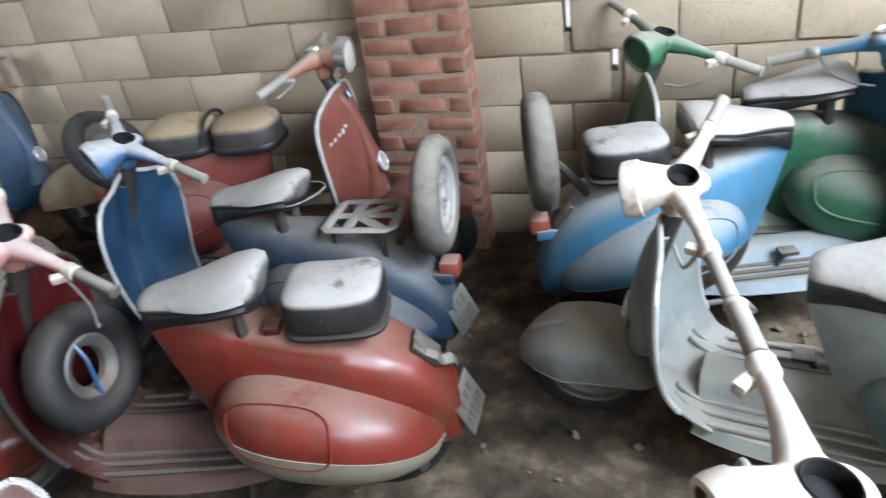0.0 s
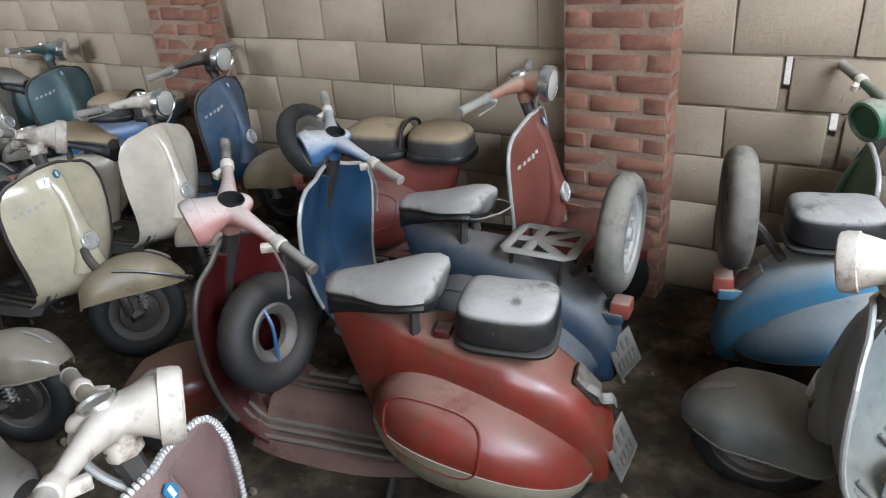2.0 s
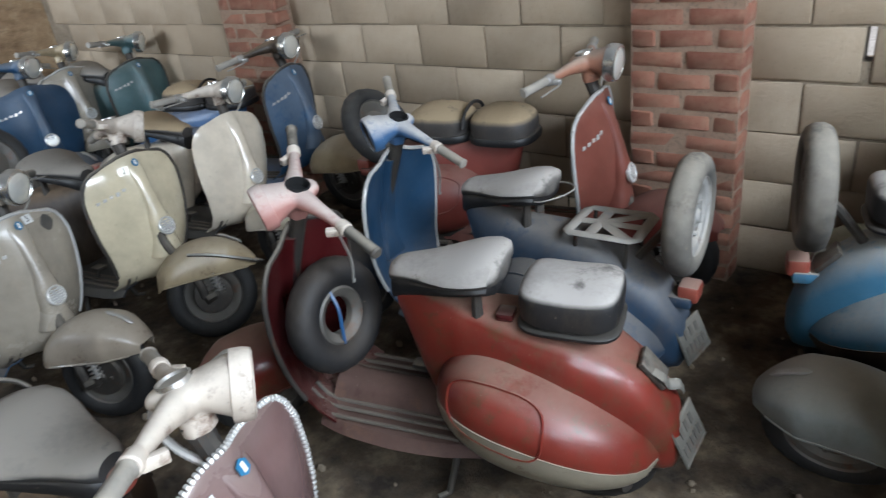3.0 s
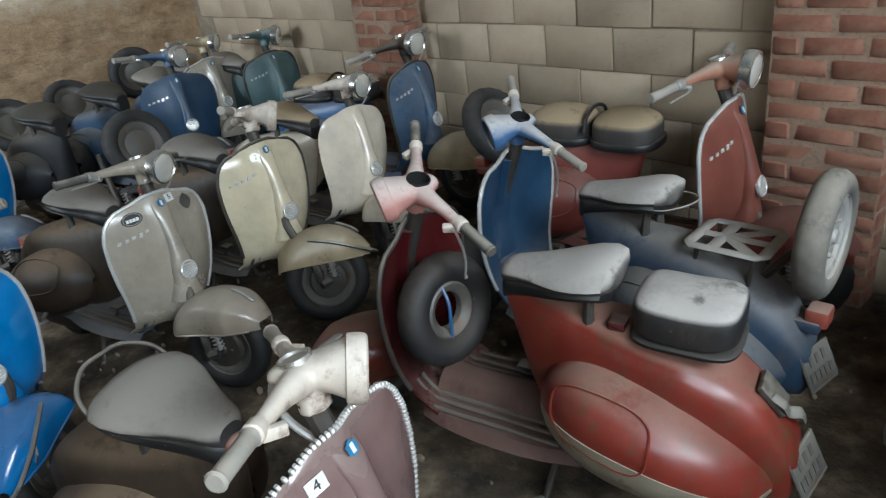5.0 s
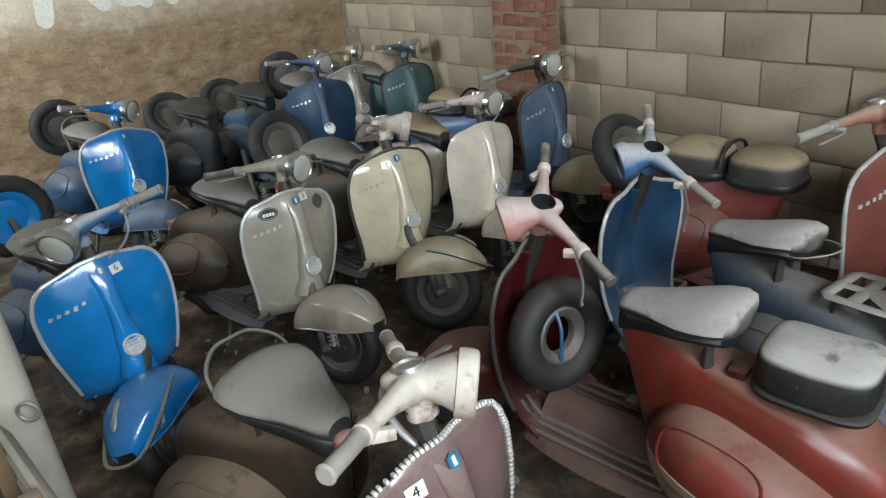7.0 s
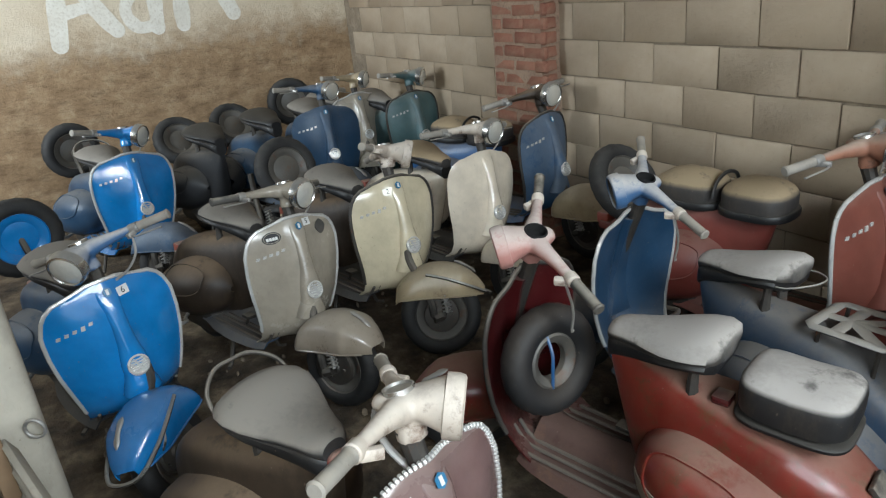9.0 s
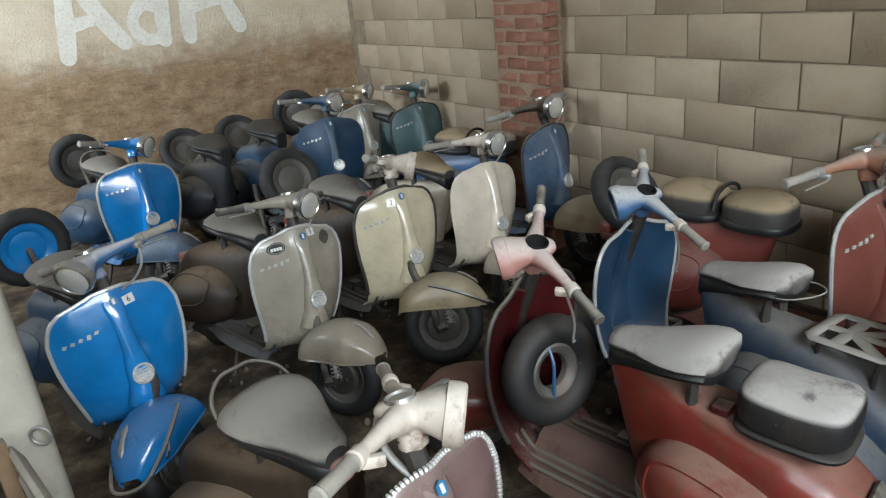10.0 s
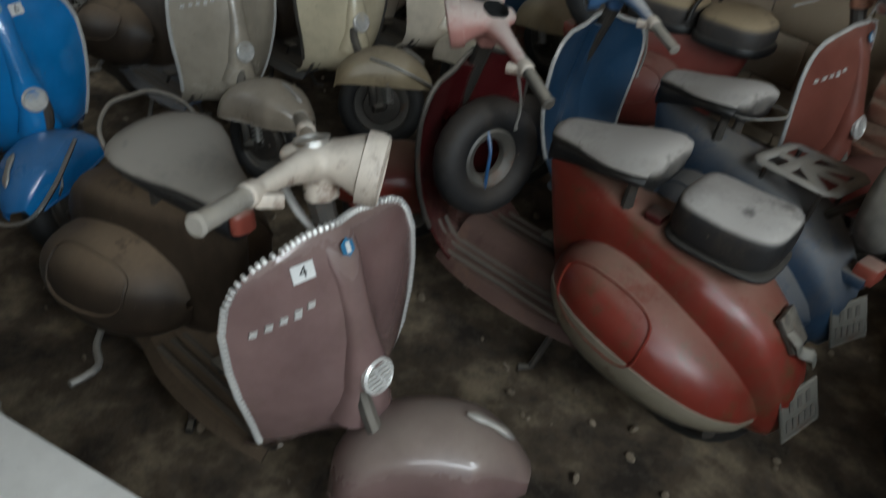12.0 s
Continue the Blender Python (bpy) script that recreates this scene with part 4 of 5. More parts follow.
        put("dark_decal", shared("decal", disc_mesh, 0.036, 1.5, 14, 1.0), GRIPDARK, shield_ob, "worn dark decal", shield_frame(0.60, 0.155, 0.004))
    if seat == "saddle":
        s = add("saddle", "saddle", saddle_mesh, vinyl)
        add("saddle_skirt", "skirt", saddle_skirt_mesh, SKIRT, parent=s, label="black vinyl skirt")
        add("saddle_frame", "saddle_frame", saddle_frame_mesh, DARKMETAL, parent=s)
    elif seat == "twin":
        for k, (a, b) in enumerate(((-0.22, 0.06), (-0.53, -0.23))):
            s = add("seat_pad", "twin%d" % k, pad_mesh, vinyl, a, b, 0.125, 0.700, 0.785, 0.04, 2.8)
            add("seat_base", "twin_base%d" % k, pad_mesh, SKIRT, a - 0.012, b + 0.012, 0.130, 0.672, 0.712, 0.0, 2.8, parent=s, label="black seat base")
        add("seat_strap", "twin_strap", lambda: tube(bmesh.new(), smooth_path([(-0.225, 0.11, 0.74), (-0.225, 0.08, 0.80), (-0.225, 0, 0.825), (-0.225, -0.08, 0.80), (-0.225, -0.11, 0.74)], 5), 0.008, 8), SKIRT)
    if loop:
        if loop == "wire":
            add("loose_wire", "wire_loop", lambda: tube(bmesh.new(), smooth_path([(-0.29, 0.10, 0.790), (-0.36, 0.115, 0.800), (-0.42, 0.06, 0.812), (-0.425, -0.03, 0.808), (-0.37, -0.09, 0.800), (-0.30, -0.10, 0.790)], 6), 0.0028, 6), CABLE)
        else:
            add("grab_handle", "loop", handle_loop_mesh, DARKMETAL if loop == "dark" else CHROME)
    if pillion:
        s = add("pillion_pad", "pillion", pad_mesh, PADSEAT if not tan else vinyl, -0.68, -0.40, 0.118, 0.69, 0.795, 0.020, 4.0, 0.016)
        add("pad_base", "pillion_base", pad_mesh, SKIRT, -0.685, -0.395, 0.122, 0.672, 0.690, 0.0, 4.0, parent=s)
    if rack:
        r = add("luggage_rack", "rack", rack_mesh, RACKPAINT)
        for k in range(4):
            add("rack_bar", "rack_bar%d" % k, rack_bar_mesh, RACKPAINT, k, parent=r)
        for k, (lx, ly) in enumerate(((-0.48, 0.1), (-0.48, -0.1), (-0.66, 0.1), (-0.66, -0.1))):
            add("rack_leg", "rack_leg%d" % k, rack_leg_mesh, DARKMETAL, lx, ly, parent=r)
    if spare:
        m = {"rear": Matrix.Translation((-0.83, 0, 0.775)) @ Matrix.Rotation(radians(90), 4, "Z"), "rear_flat": Matrix.Translation((-0.78, 0, 0.78)) @ Matrix.Rotation(radians(90), 4, "Z") @ Matrix.Rotation(radians(-18), 4, "X"),
             "rear_low": Matrix.Translation((-0.74, 0, 0.69)) @ Matrix.Rotation(radians(90), 4, "Z") @ Matrix.Rotation(radians(-35), 4, "X"),
             "front": Matrix.Translation((0.215, 0.045, 0.595)) @ Matrix.Rotation(radians(76), 4, "Z") @ Matrix.Rotation(radians(10), 4, "X")}[spare]
        if spare == "front":
            w = add("spare_tyre", "fat_tyre", tyre_mesh, OLDRUBBER, 0.194, 0.053, m=m, label="worn dark spare tyre")
            add("spare_rim", "fat_rim", lambda: lathe(bmesh.new(), [(0.060, 0.012), (0.070, 0.024), (0.088, 0.032), (0.096, 0.026), (0.096, -0.026), (0.088, -0.032), (0.070, -0.024), (0.060, -0.012)], seg=32, loop=True), RIM, parent=w)
            add("blue_strap", "strap", lambda: tube(bmesh.new(), smooth_path([(0.02, 0.02, -0.10), (0.03, 0.045, -0.03), (0.02, 0.045, 0.04), (0.015, 0.02, 0.10)], 5), 0.006, 8), PAINT["navy"], parent=w)
        else:
            w = add("spare_wheel", "rim", rim_mesh, PAINT["blue"] if number == "6" else PALERIM if rack else RIM, m=m)
            add("tyre", "tyre", tyre_mesh, GREYRUBBER if rack or paint == "sky" else RUBBER, parent=w)
        if spare != "front":
            add("wheel_bracket", "bracket", lambda: tube(bmesh.new(), [(-0.66, 0, 0.58), (-0.75, 0, 0.70), (-0.82, 0, 0.77)], 0.016, 8), DARKMETAL)
    if pillion and not tan:
        add("seat_latch", "latch", lambda: box(bmesh.new(), (-0.385, 0.02, 0.674), (-0.335, 0.075, 0.70), 0.006, pose(0, 0, 0, 0, 0, 0)), PAINT["red_shaded"])
        br = add("lamp_bracket", "lamp_bracket", lambda: box(bmesh.new(), (-0.050, -0.045, -0.006), (0.050, 0.045, 0.012), 0.004, Matrix.Translation((-0.765, 0, 0.530)) @ Matrix.Rotation(radians(-48), 4, "Y")), DARKMETAL)
        add("bent_clip", "bent_clip", lambda: tube(bmesh.new(), smooth_path([(-0.770, 0.03, 0.545), (-0.800, 0.035, 0.530), (-0.812, 0.02, 0.500), (-0.840, 0.0, 0.490), (-0.850, -0.02, 0.455)], 4), 0.016, 6, flat=0.25), PLATE, parent=br, label="bent bare metal clip")
    if tail:
        t = add("tail_lamp", "tail_base", tail_base_mesh, P)
        add("tail_lens", "tail_lens", tail_lamp_mesh, REDLENS, parent=t, label="faded red tail lens")
    if plate:
        q = add("number_plate", "plate", plate_mesh, PLATE)
        for my, mz in PLATE_MARKS:
            add("plate_mark", "plate_mark", plate_mark_mesh, GRIPDARK, m=PLATE_M @ Matrix.Translation((-0.005, my, mz)), parent=q)
    if trim == "beads":
        add("red_hook_cap", "hook_cap", pad_mesh, REDLENS, -0.005, 0.036, 0.032, 0.700, 0.752, 0.010, 2.4, label="red plastic cap under the saddle nose")
        add("braided_cable", "braid", lambda: tube(bmesh.new(), smooth_path([(0.262, 0.150, 0.985), (0.225, 0.130, 0.965), (0.215, 0.085, 0.925), (0.250, 0.050, 0.880), (0.300, 0.030, 0.840)], 12), [0.0085 + 0.0012 * (k % 2) for k in range(49)], 8), BRIGHT, parent=hs, label="braided bright metal cable")
    add("stand", "stand", stand_mesh, DARKMETAL)
    add("brake_pedal", "pedal", pedal_mesh, DARKMETAL)
    add("kick_starter", "kick", kick_mesh, ALLOY)
    add("engine", "engine", engine_mesh, DARKMETAL)
    if bare:  # a stripped machine: no bars, shield or horn
        for gone in [o for o in base.children if o.name.split(".")[0] in ("handlebar_head", "leg_shield", "horn_cover", "steering_column", "mudguard", "mudguard_hem", "mudguard_crest")]:
            for o in (*gone.children_recursive, gone):
                bpy.data.objects.remove(o)
    return base


# ---- the shed ----
WALL_Y, LEFT_X, RIGHT_X, FRONT_Y, TOP = 3.4, -5.4, 3.6, -2.5, 3.2


def structure(name, bm, material, label, category="wall"):
    ob = put(name, finish(name, bm), material)
    return tagged(ob, label, category, kind="structure")


def uneven_floor():
    bm = bmesh.new()
    nx, ny = 130, 76
    g = [[None] * (ny + 1) for _ in range(nx + 1)]
    for i in range(nx + 1):
        for j in range(ny + 1):
            x = LEFT_X - 0.3 + (RIGHT_X - LEFT_X + 0.6) * i / nx
            y = FRONT_Y - 0.3 + (WALL_Y - FRONT_Y + 0.6) * j / ny
            h = 0.016 * noise.noise((x * 1.7, y * 1.7, 0)) + 0.010 * noise.noise((x * 6, y * 6, 3)) - 0.012
            g[i][j] = bm.verts.new((x, y, h))
    for i in range(nx):
        for j in range(ny):
            bm.faces.new((g[i][j], g[i + 1][j], g[i + 1][j + 1], g[i][j + 1]))
    return bm


structure("floor", uneven_floor(), EARTH, "uneven brown trodden earth floor", "floor")
# ceiling out of view, added to close the room; dark to hold back fill
bm = bmesh.new()
for x0, x1, y0, y1 in ((LEFT_X - 0.3, 2.5, FRONT_Y - 0.3, WALL_Y + 0.35), (2.5, 3.4, FRONT_Y - 0.3, 0.3), (2.5, 3.4, 2.1, WALL_Y + 0.35), (3.4, RIGHT_X + 0.3, FRONT_Y - 0.3, WALL_Y + 0.35)):
    box(bm, (x0, y0, TOP), (x1, y1, TOP + 0.1))
structure("ceiling", bm, CEILING, "unseen dark boarded ceiling with an open roof bay", "ceiling")
bm = bmesh.new()
SLITS = [(0.640, 0.672, 0.922, 1.046), (0.822, 0.852, 0.755, 0.862)]  # open joints that let daylight through
cuts = [LEFT_X - 0.2] + [v for a in SLITS for v in a[:2]] + [RIGHT_X + 0.2]
for k in range(len(cuts) - 1):
    if k % 2 == 0:
        box(bm, (cuts[k], WALL_Y + 0.008, -0.1), (cuts[k + 1], WALL_Y + 0.10, TOP))
    else:
        z0, z1 = SLITS[k // 2][2:]
        box(bm, (cuts[k], WALL_Y + 0.008, -0.1), (cuts[k + 1], WALL_Y + 0.10, z0))
        box(bm, (cuts[k], WALL_Y + 0.008, z1), (cuts[k + 1], WALL_Y + 0.10, TOP))
wall_back = structure("wall_back", bm, MORTAR, "concrete block wall with brick piers and open joints")
wall_left = structure("wall_left", box(bmesh.new(), (LEFT_X - 0.25, FRONT_Y, -0.1), (LEFT_X, WALL_Y + 0.005, TOP)), PLASTER, "stained plaster wall flaking to rubble")
bm = bmesh.new()
for y0, y1, z0, z1 in ((FRONT_Y, -1.7, -0.1, 2.45), (-1.7, 0.5, 2.35, 2.45), (0.5, WALL_Y, -0.1, 2.45), (FRONT_Y, -2.1, 2.45, TOP), (2.9, WALL_Y, 2.45, TOP), (-2.1, 2.9, 3.1, TOP)):
    box(bm, (RIGHT_X, y0, z0), (RIGHT_X + 0.25, y1, z1))
structure("wall_right", bm, PLASTER, "stained plaster wall with a doorway and open eaves")
bm = bmesh.new()
for x0, x1, z0, z1 in ((LEFT_X, -3.95, -0.1, TOP), (-3.95, -2.65, -0.1, 1.8), (-3.95, -2.65, 2.7, TOP), (-2.65, RIGHT_X + 0.25, -0.1, TOP)):
    box(bm, (x0, FRONT_Y - 0.25, z0), (x1, FRONT_Y, z1))
structure("wall_front", bm, PLASTER, "plaster wall with a small window")
structure("ground", box(bmesh.new(), (-600, -600, -0.3), (600, 600, -0.12)), GRAVEL, "pale sunlit gravel yard outside the shed", "ground")


# ---- the scooters ----
four = scooter("mauve scooter with a beaded shield edge and paper number", -0.262, 0.902, 16, 1, 41, pitch=-0.8, paint="mauve", rear="brown", cowl="brown", head="pale", trim="beads", seat="saddle", loop="dark", number="4", lamp="pale", tail=False, scale=0.932, inside="brown")
red = scooter("dusty red scooter with cream cowl band and pillion pad", -0.267, 1.771, 195.5, -0.8, 51, pitch=-2, paint="red", shield="red_shaded", inside="grimy", head="blush", trim="dark", seat="saddle", pillion="pad", spare="front", band="dull_cream", plate=True, lamp="hole", badge=False, tail=False, cable="hang", grips="dark", scale=0.94, dusted=True)
bluerack = scooter("deep blue scooter with luggage rack and rear spare wheel", -0.405, 2.312, 185.4, 3.1, 60, pitch=-1.1, paint="midnight", shield="slate", head="bluewash", trim="chrome", rack=True, spare="rear", plate=True, lamp="hole", badge=False, cable="hang", scale=0.927, loop="wire", dusted=True)
redback = scooter("faded red scooter beside the block wall", -0.53, 2.97, 8, 1, -4, paint="salmon", shield="faded", seat="twin", tan=True, lamp="glass", spare="rear_low", head="rusty", scale=1.0)
grey = scooter("olive grey scooter with an oval sticker and number", -2.006, 1.21, 14.6, -5, 14, paint="grey", rear="brown", cowl="brown", number="5", sticker="oval", seat="saddle", head="grey", scale=0.918, inside="midnight", grips="dark", fender="beige")
gold = scooter("pale gold scooter with spare wheel behind the saddle", -2.11, 1.817, 8.7, -2.3, 57, pitch=-1, paint="gold", rear="brown", cowl="brown", fender="cream", number="2", trim="dark", guard=True, spare="rear_flat", head="pale", lamp="pale", scale=0.947, inside="dark")
white = scooter("ivory scooter with a plain leg shield", -2.216, 2.381, 8.4, -5, 5, paint="white", head="pale", trim="none", badge=False, tan=True, scale=0.936, inside="dark")
six = scooter("bright blue scooter with chrome edged shield and number", -1.913, 0.537, 12.4, 3, -56, pitch=2, paint="blue", number="6", guard=True, spare="rear", head="bluewash", scale=0.934, inside="dark", rear="slate", cowl="slate")
blueleft = scooter("bright blue scooter with chrome edged shield near the plaster wall", -3.868, 0.879, 12, -3.8, 39, paint="blue", spare="rear", head="blue", loop="chrome", scale=0.98, rear="slate", cowl="slate", fender="washed")
blueback = scooter("deep blue scooter with sand covered twin seats", -2.48, 3.02, 18, 0, -14, paint="navy", fender="cream", seat="twin", tan=True, head="brown", trim="dark", scale=1.0, shield="washed")
farwhite = scooter("dusty grey scooter in the corner", -4.56, 2.83, 7, 0, 35, paint="grey", head="cream", scale=0.97)
farteal = scooter("dull teal scooter in the corner by the brick pier", -4.09, 3.08, 8, 0, 35, paint="teal", head="teal", trim="dark", scale=0.985, shield="teal")
farblue = scooter("deep blue scooter with rear spare wheel", -4.12, 2.44, -8, 0, 30, paint="slate", spare="rear", head="washed", trim="none")
darkb = scooter("stripped worn blue scooter with a low spare wheel", -4.05, 2.10, 9, 0, 30, paint="slate", spare="rear_low", head="dark", trim="none", badge=False, bare=True)
darka = scooter("stripped dark scooter with a low rear spare wheel", -3.85, 1.62, 9, 0, 30, paint="dark", spare="rear_low", head="dark", trim="none", badge=False, bare=True)
greyblue = scooter("blue grey scooter with a dusty saddle", 1.431, 2.20, 168, -12, 12, pitch=1.9, paint="steel", cowl="teal", head="pale", inside="steel", lamp="hole", badge=False, scale=0.943, dusted=True)
skyblue = scooter("dusty sky blue scooter with spare wheel and two seats", 1.415, 2.88, 16, 0, 40, paint="sky", seat="saddle", pillion="pad", spare="rear", band="brown", tan=False, scale=0.95, dusted=True)
green = scooter("dusty green scooter by the block wall", 1.30, 3.10, 184, 1, 50, paint="green", head="green", seat="saddle", lamp="hole", scale=0.956, dusted=True)
nearwhite = scooter("white enamel scooter near the doorway", 1.518, 1.235, 190, 0, 20, paint="white", head="pale", lamp="hole", scale=0.958)


# ---- things by the walls ----
def post():
    bm = bmesh.new()
    rings = []
    for k in range(24):
        z = -0.02 + (TOP + 0.02) * k / 23
        w = 0.078 + 0.004 * noise.noise((0, 0, z * 3))
        ring = []
        for j in range(20):
            cx, cy = sup(math.cos(2 * math.pi * j / 20), math.sin(2 * math.pi * j / 20), 3.2)
            ring.append((w * cx, w * cy, z))
        rings.append(ring)
    loft(bm, rings)
    ob = put("post", finish("post", bm), LIMEWASH)
    ob.matrix_world = pose(-1.06, 0.225, 0, 0, 0, 12)
    return tagged(ob, "chalky beige rendered post beside the blue scooter", "post", kind="structure")


post()
ring_bm = bmesh.new()
tube(ring_bm, [(0.028 * math.cos(a), 0, 0.028 * math.sin(a)) for a in (2 * math.pi * k / 20 for k in range(20))], 0.005, 8, loop=True)
ring_ob = put("iron_ring", finish("iron_ring", ring_bm), ALLOY)
ring_ob.matrix_world = pose(-0.955, 0.285, 0.66, 0, 0, 60)
tagged(ring_ob, "small iron ring on the rendered post", "ring")


def shutter():
    base = new("louvred_crate")
    tagged(base, "white painted louvred crate on the earth floor", "crate")
    base.matrix_world = pose(-0.62, 0.09, 0, 0, 0, 12)
    for sx in (-0.2, 0.2):
        for sy in (-0.15, 0.15):
            part("corner_post", box(bmesh.new(), (sx - 0.02, sy - 0.02, 0.0), (sx + 0.02, sy + 0.02, 0.74), 0.004), WOOD, base)
    me = finish("slat", box(bmesh.new(), (-0.215, -0.012, -0.028), (0.215, 0.006, 0.028), 0.005))
    for k in range(9):
        for y in (-0.178, 0.186):
            put("slat", me, LIMEWASH, base, "", pose(0, y, 0.06 + k * 0.078, 24 if y > 0 else -24))
    me = finish("slat", box(bmesh.new(), (-0.012, -0.15, -0.028), (0.006, 0.15, 0.028), 0.005))
    for k in range(9):
        put("slat", me, LIMEWASH, base, "", pose(0.226, 0, 0.06 + k * 0.078, 0, -24))
    return base


shutter()


def white_cabinet():
    base = new("white_cabinet")
    tagged(base, "white painted cabinet by the mauve scooter", "cabinet")
    base.matrix_world = pose(0.13, 0.465, 0, 0, 0, 30)
    part("body", box(bmesh.new(), (-0.41, -0.49, 0.0), (0.29, -0.012, 0.575), 0.006), PALEBOARD, base)
    part("top", box(bmesh.new(), (-0.42, -0.50, 0.578), (0.30, 0.0, 0.612), 0.010), PALEBOARD, base)
    return base


white_cabinet()


# ---- painted letters on the plaster ----
def letter(name, strokes, lift):
    bm = bmesh.new()
    for k, (pts, w) in enumerate(strokes):
        p = [Vector((0, q.x, q.y)) for q in smooth_path([(y, z, 0) for y, z in pts], 5)]
        x = LEFT_X + 0.002 + 0.0012 * k + lift
        rows = []
        for i, q in enumerate(p):
            d = (p[min(i + 1, len(p) - 1)] - p[max(i - 1, 0)]).normalized()
            s = Vector((0, -d.z, d.y)) * (w * (0.5 + 0.09 * noise.noise((q.y * 9, q.z * 9, k))))
            rows.append((q + s, q - s))
        vs = [[bm.verts.new((x, v.y, v.z)) for v in r] for r in rows]
        for a, b in zip(vs, vs[1:]):
            bm.faces.new((a[0], a[1], b[1], b[0]))
        for r, sg in ((rows[0], -1), (rows[-1], 1)):
            mid, e = (r[0] + r[1]) / 2, (r[0] - r[1]).length / 2
            bm.faces.new([bm.verts.new((x - 0.0004, mid.y + e * math.cos(a), mid.z + e * math.sin(a))) for a in (2 * math.pi * j / 14 for j in range(14))])
    ob = put(name, finish(name, bm), WHITEWASH, wall_left)
    return ob


letter("painted_letter", [([(0.93, 1.45), (0.98, 1.75), (1.02, 2.02), (1.07, 2.14)], 0.13), ([(1.09, 2.13), (1.18, 1.85), (1.30, 1.62), (1.37, 1.52)], 0.13), ([(0.98, 1.67), (1.10, 1.70), (1.24, 1.72)], 0.09)], 0)
letter("painted_letter", [([(1.74, 2.10), (1.72, 1.85), (1.70, 1.60), (1.69, 1.50)], 0.12), ([(1.68, 1.76), (1.58, 1.80), (1.49, 1.72), (1.47, 1.62), (1.54, 1.52), (1.66, 1.52)], 0.10)], 0)
letter("painted_letter", [([(1.90, 1.50), (1.92, 1.75), (1.95, 2.05), (2.00, 2.15)], 0.13), ([(2.02, 2.14), (2.16, 1.95), (2.27, 1.72), (2.34, 1.55)], 0.13), ([(1.94, 1.72), (2.08, 1.76), (2.22, 1.78)], 0.09)], 0)


# ---- loose stones ----
bm = bmesh.new()
srng = random.Random(3)
for _ in range(420):
    x, y = srng.uniform(-2.5, 2.2), srng.uniform(0.4, 3.2)
    r = srng.uniform(0.004, 0.016)
    bmesh.ops.create_icosphere(bm, subdivisions=1, radius=r, matrix=pose(x, y, 0.0, srng.uniform(0, 360), srng.uniform(0, 360), 0) @ Matrix.Diagonal((1.3, 1.0, 0.6, 1)))
stones = put("loose_stones", finish("loose_stones", bm), MORTAR)
tagged(stones, "scattered pebbles and crumbs on the earth floor", "stones", kind="stuff")


# ---- masonry, piece by piece ----
rng = random.Random(7)


def stone_mesh(name, w, h, d, bevel, rough):
    bm = bmesh.new()
    box(bm, (-w / 2, -d, -h / 2), (w / 2, 0.03, h / 2))
    bmesh.ops.bevel(bm, geom=list(bm.edges), offset=bevel, segments=1, profile=0.5, affect="EDGES")
    for v in bm.verts:
        v.co += Vector((rng.uniform(-rough, rough), rng.uniform(-rough, rough) * 0.6, rng.uniform(-rough, rough)))
    return finish(name, bm, 50)


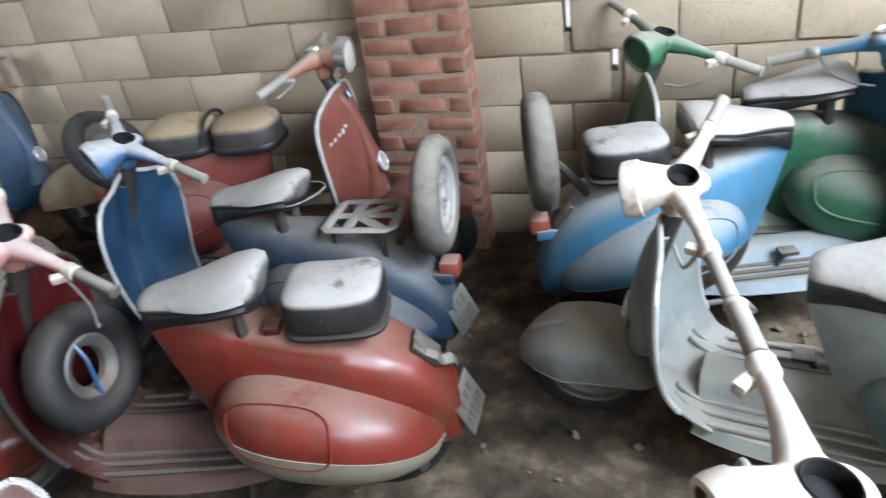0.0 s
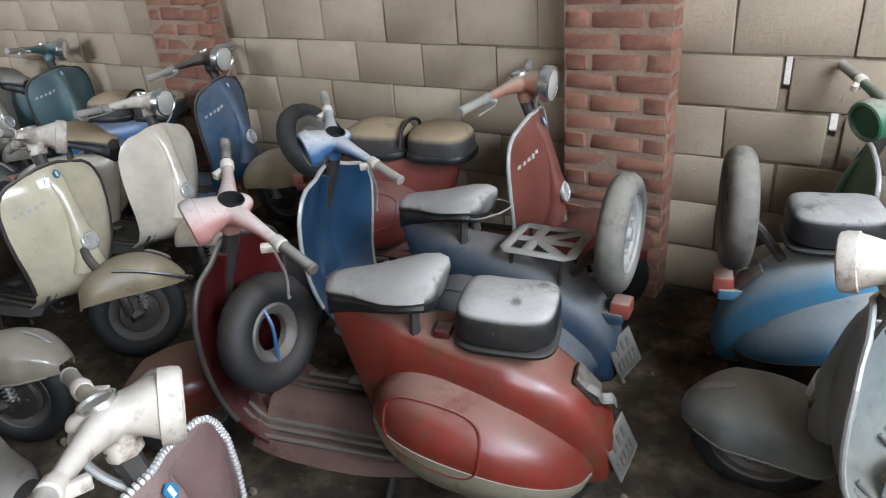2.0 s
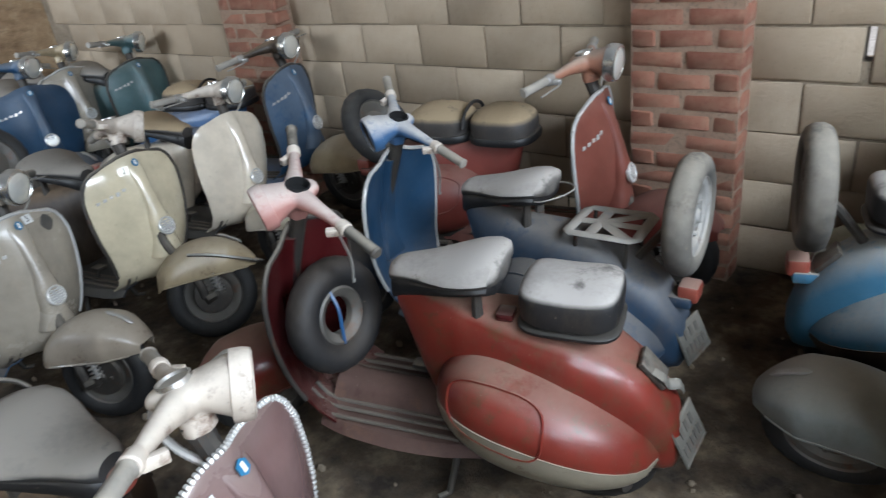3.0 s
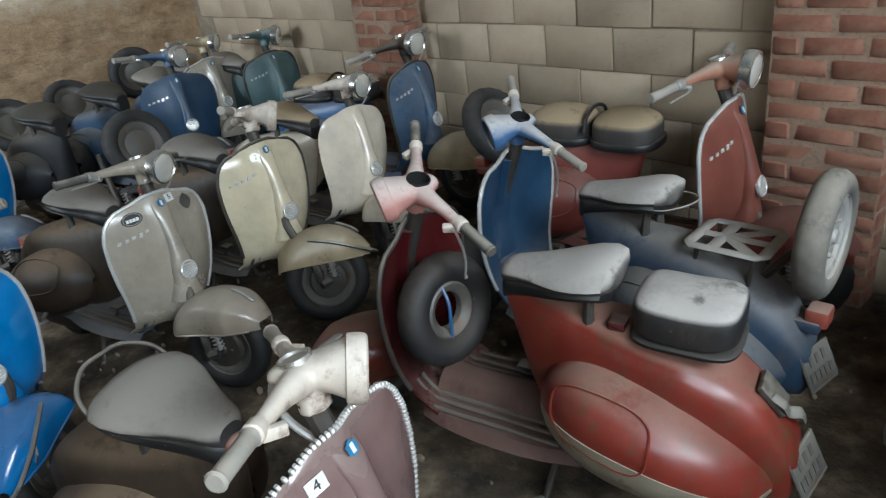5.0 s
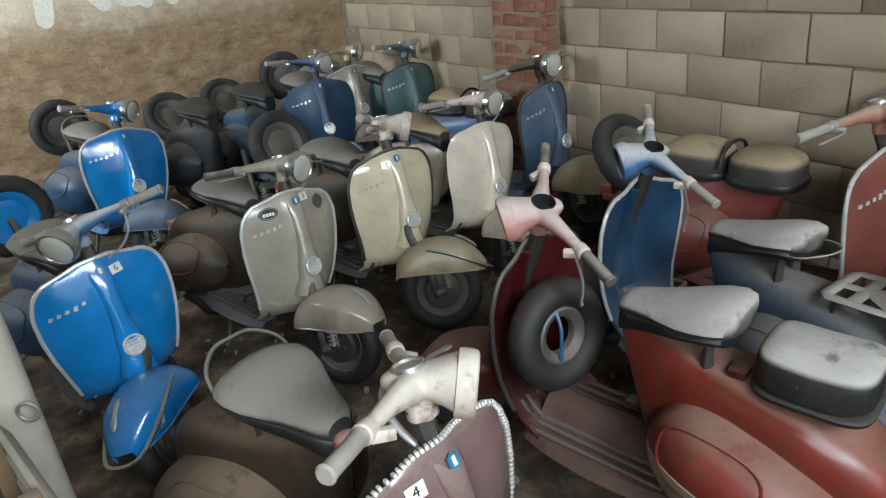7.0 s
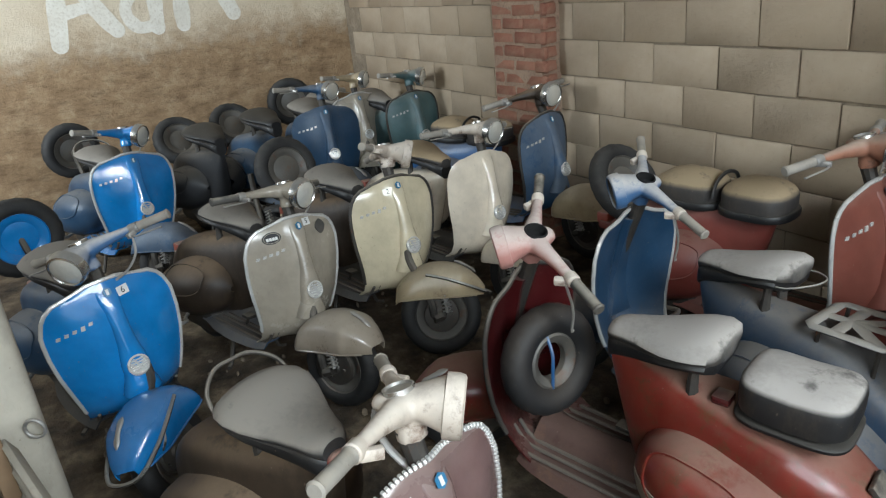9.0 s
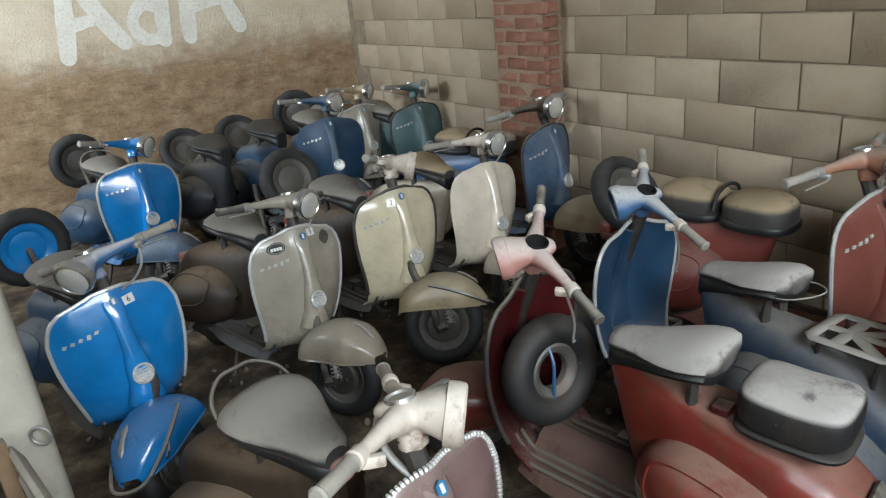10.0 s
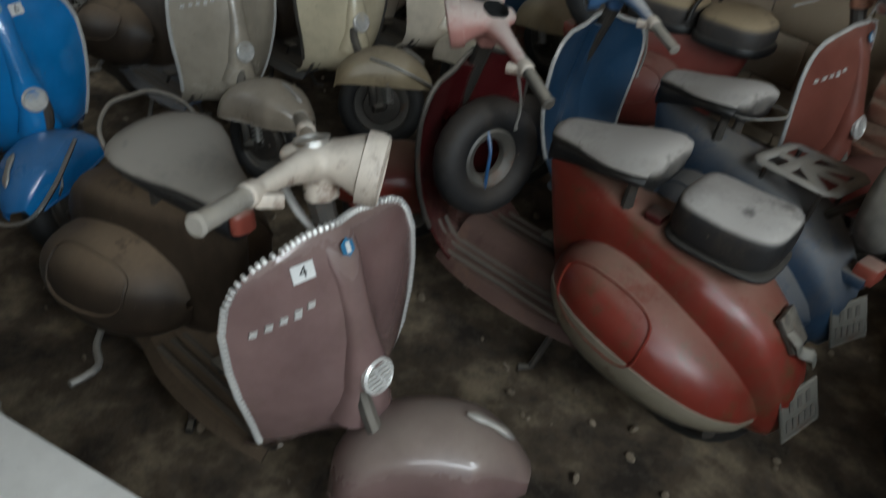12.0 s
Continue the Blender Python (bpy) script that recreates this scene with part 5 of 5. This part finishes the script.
BW, BH, LINE, COL = 0.41, 0.21, 1.05, -2.0
block_set = [stone_mesh("block", BW - 0.009, BH - 0.008, 0.003, 0.0035, 0.0028) for _ in range(8)]
PIERS = [(-0.172, 0.277), (-2.82, -2.32)]
for row in range(-5, 6):
    z = LINE + BH * (row + 0.5)
    shift = 0.0 if row % 2 == 0 else 0.5
    for col in range(-9, 13):
        x = COL + BW * (col + 0.5 + shift)
        x0, x1 = x - BW / 2, x + BW / 2
        if x1 > 3.5 or x0 < LEFT_X - 0.02 or any(x0 > p - 0.02 and x1 < q + 0.02 for p, q in PIERS):
            continue
        hit = [s for s in SLITS if x0 - 0.01 < s[1] and x1 + 0.01 > s[0] and z - BH / 2 < s[3] and z + BH / 2 > s[2]]
        if hit:
            s = hit[0]
            for a, b in ((x0, s[0]), (s[1], x1)):
                if b - a > 0.04:
                    put("block", stone_mesh("block", b - a - 0.004, BH - 0.015, 0.006, 0.006, 0.002), BLOCK, wall_back, "", pose((a + b) / 2, WALL_Y, z))
            continue
        put("block", rng.choice(block_set), BLOCK, wall_back, "", pose(x + rng.uniform(-0.003, 0.003), WALL_Y + rng.uniform(-0.003, 0.003), z + rng.uniform(-0.003, 0.003), 0, rng.uniform(-0.5, 0.5), rng.uniform(-0.4, 0.4)))

brick_long = [stone_mesh("brick", 0.214, 0.072, 0.005, 0.010, 0.0045) for _ in range(6)]
brick_short = [stone_mesh("brick", 0.100, 0.072, 0.005, 0.010, 0.0045) for _ in range(4)]
for p, q in PIERS:
    w = q - p
    pier = structure("brick_pier", box(bmesh.new(), (p + 0.004, WALL_Y - 0.1475, -0.1), (q - 0.010, WALL_Y + 0.006, TOP)), PIERMORTAR, "worn red brick pier against the block wall", "pier")
    for k in range(29):
        z = 0.03 + k * 0.0835
        x = p + (0.0 if k % 2 else -0.112)
        while x < q - 0.03:
            a, b = max(x, p), min(x + 0.2245, q)
            if b - a > 0.05:
                me = rng.choice(brick_long if b - a > 0.15 else brick_short)
                put("brick", me, BRICK, pier, "", pose((a + b) / 2 + rng.uniform(-0.004, 0.004), WALL_Y - 0.146 + rng.uniform(-0.005, 0.004), z + rng.uniform(-0.003, 0.003), 0, rng.uniform(-1.2, 1.2), rng.uniform(-1.5, 1.5)))
            x += 0.2245
        put("brick", rng.choice(brick_short), BRICK, pier, "", pose(q - 0.008 + rng.uniform(-0.004, 0.003), WALL_Y - 0.075, z, 0, 0, 90))
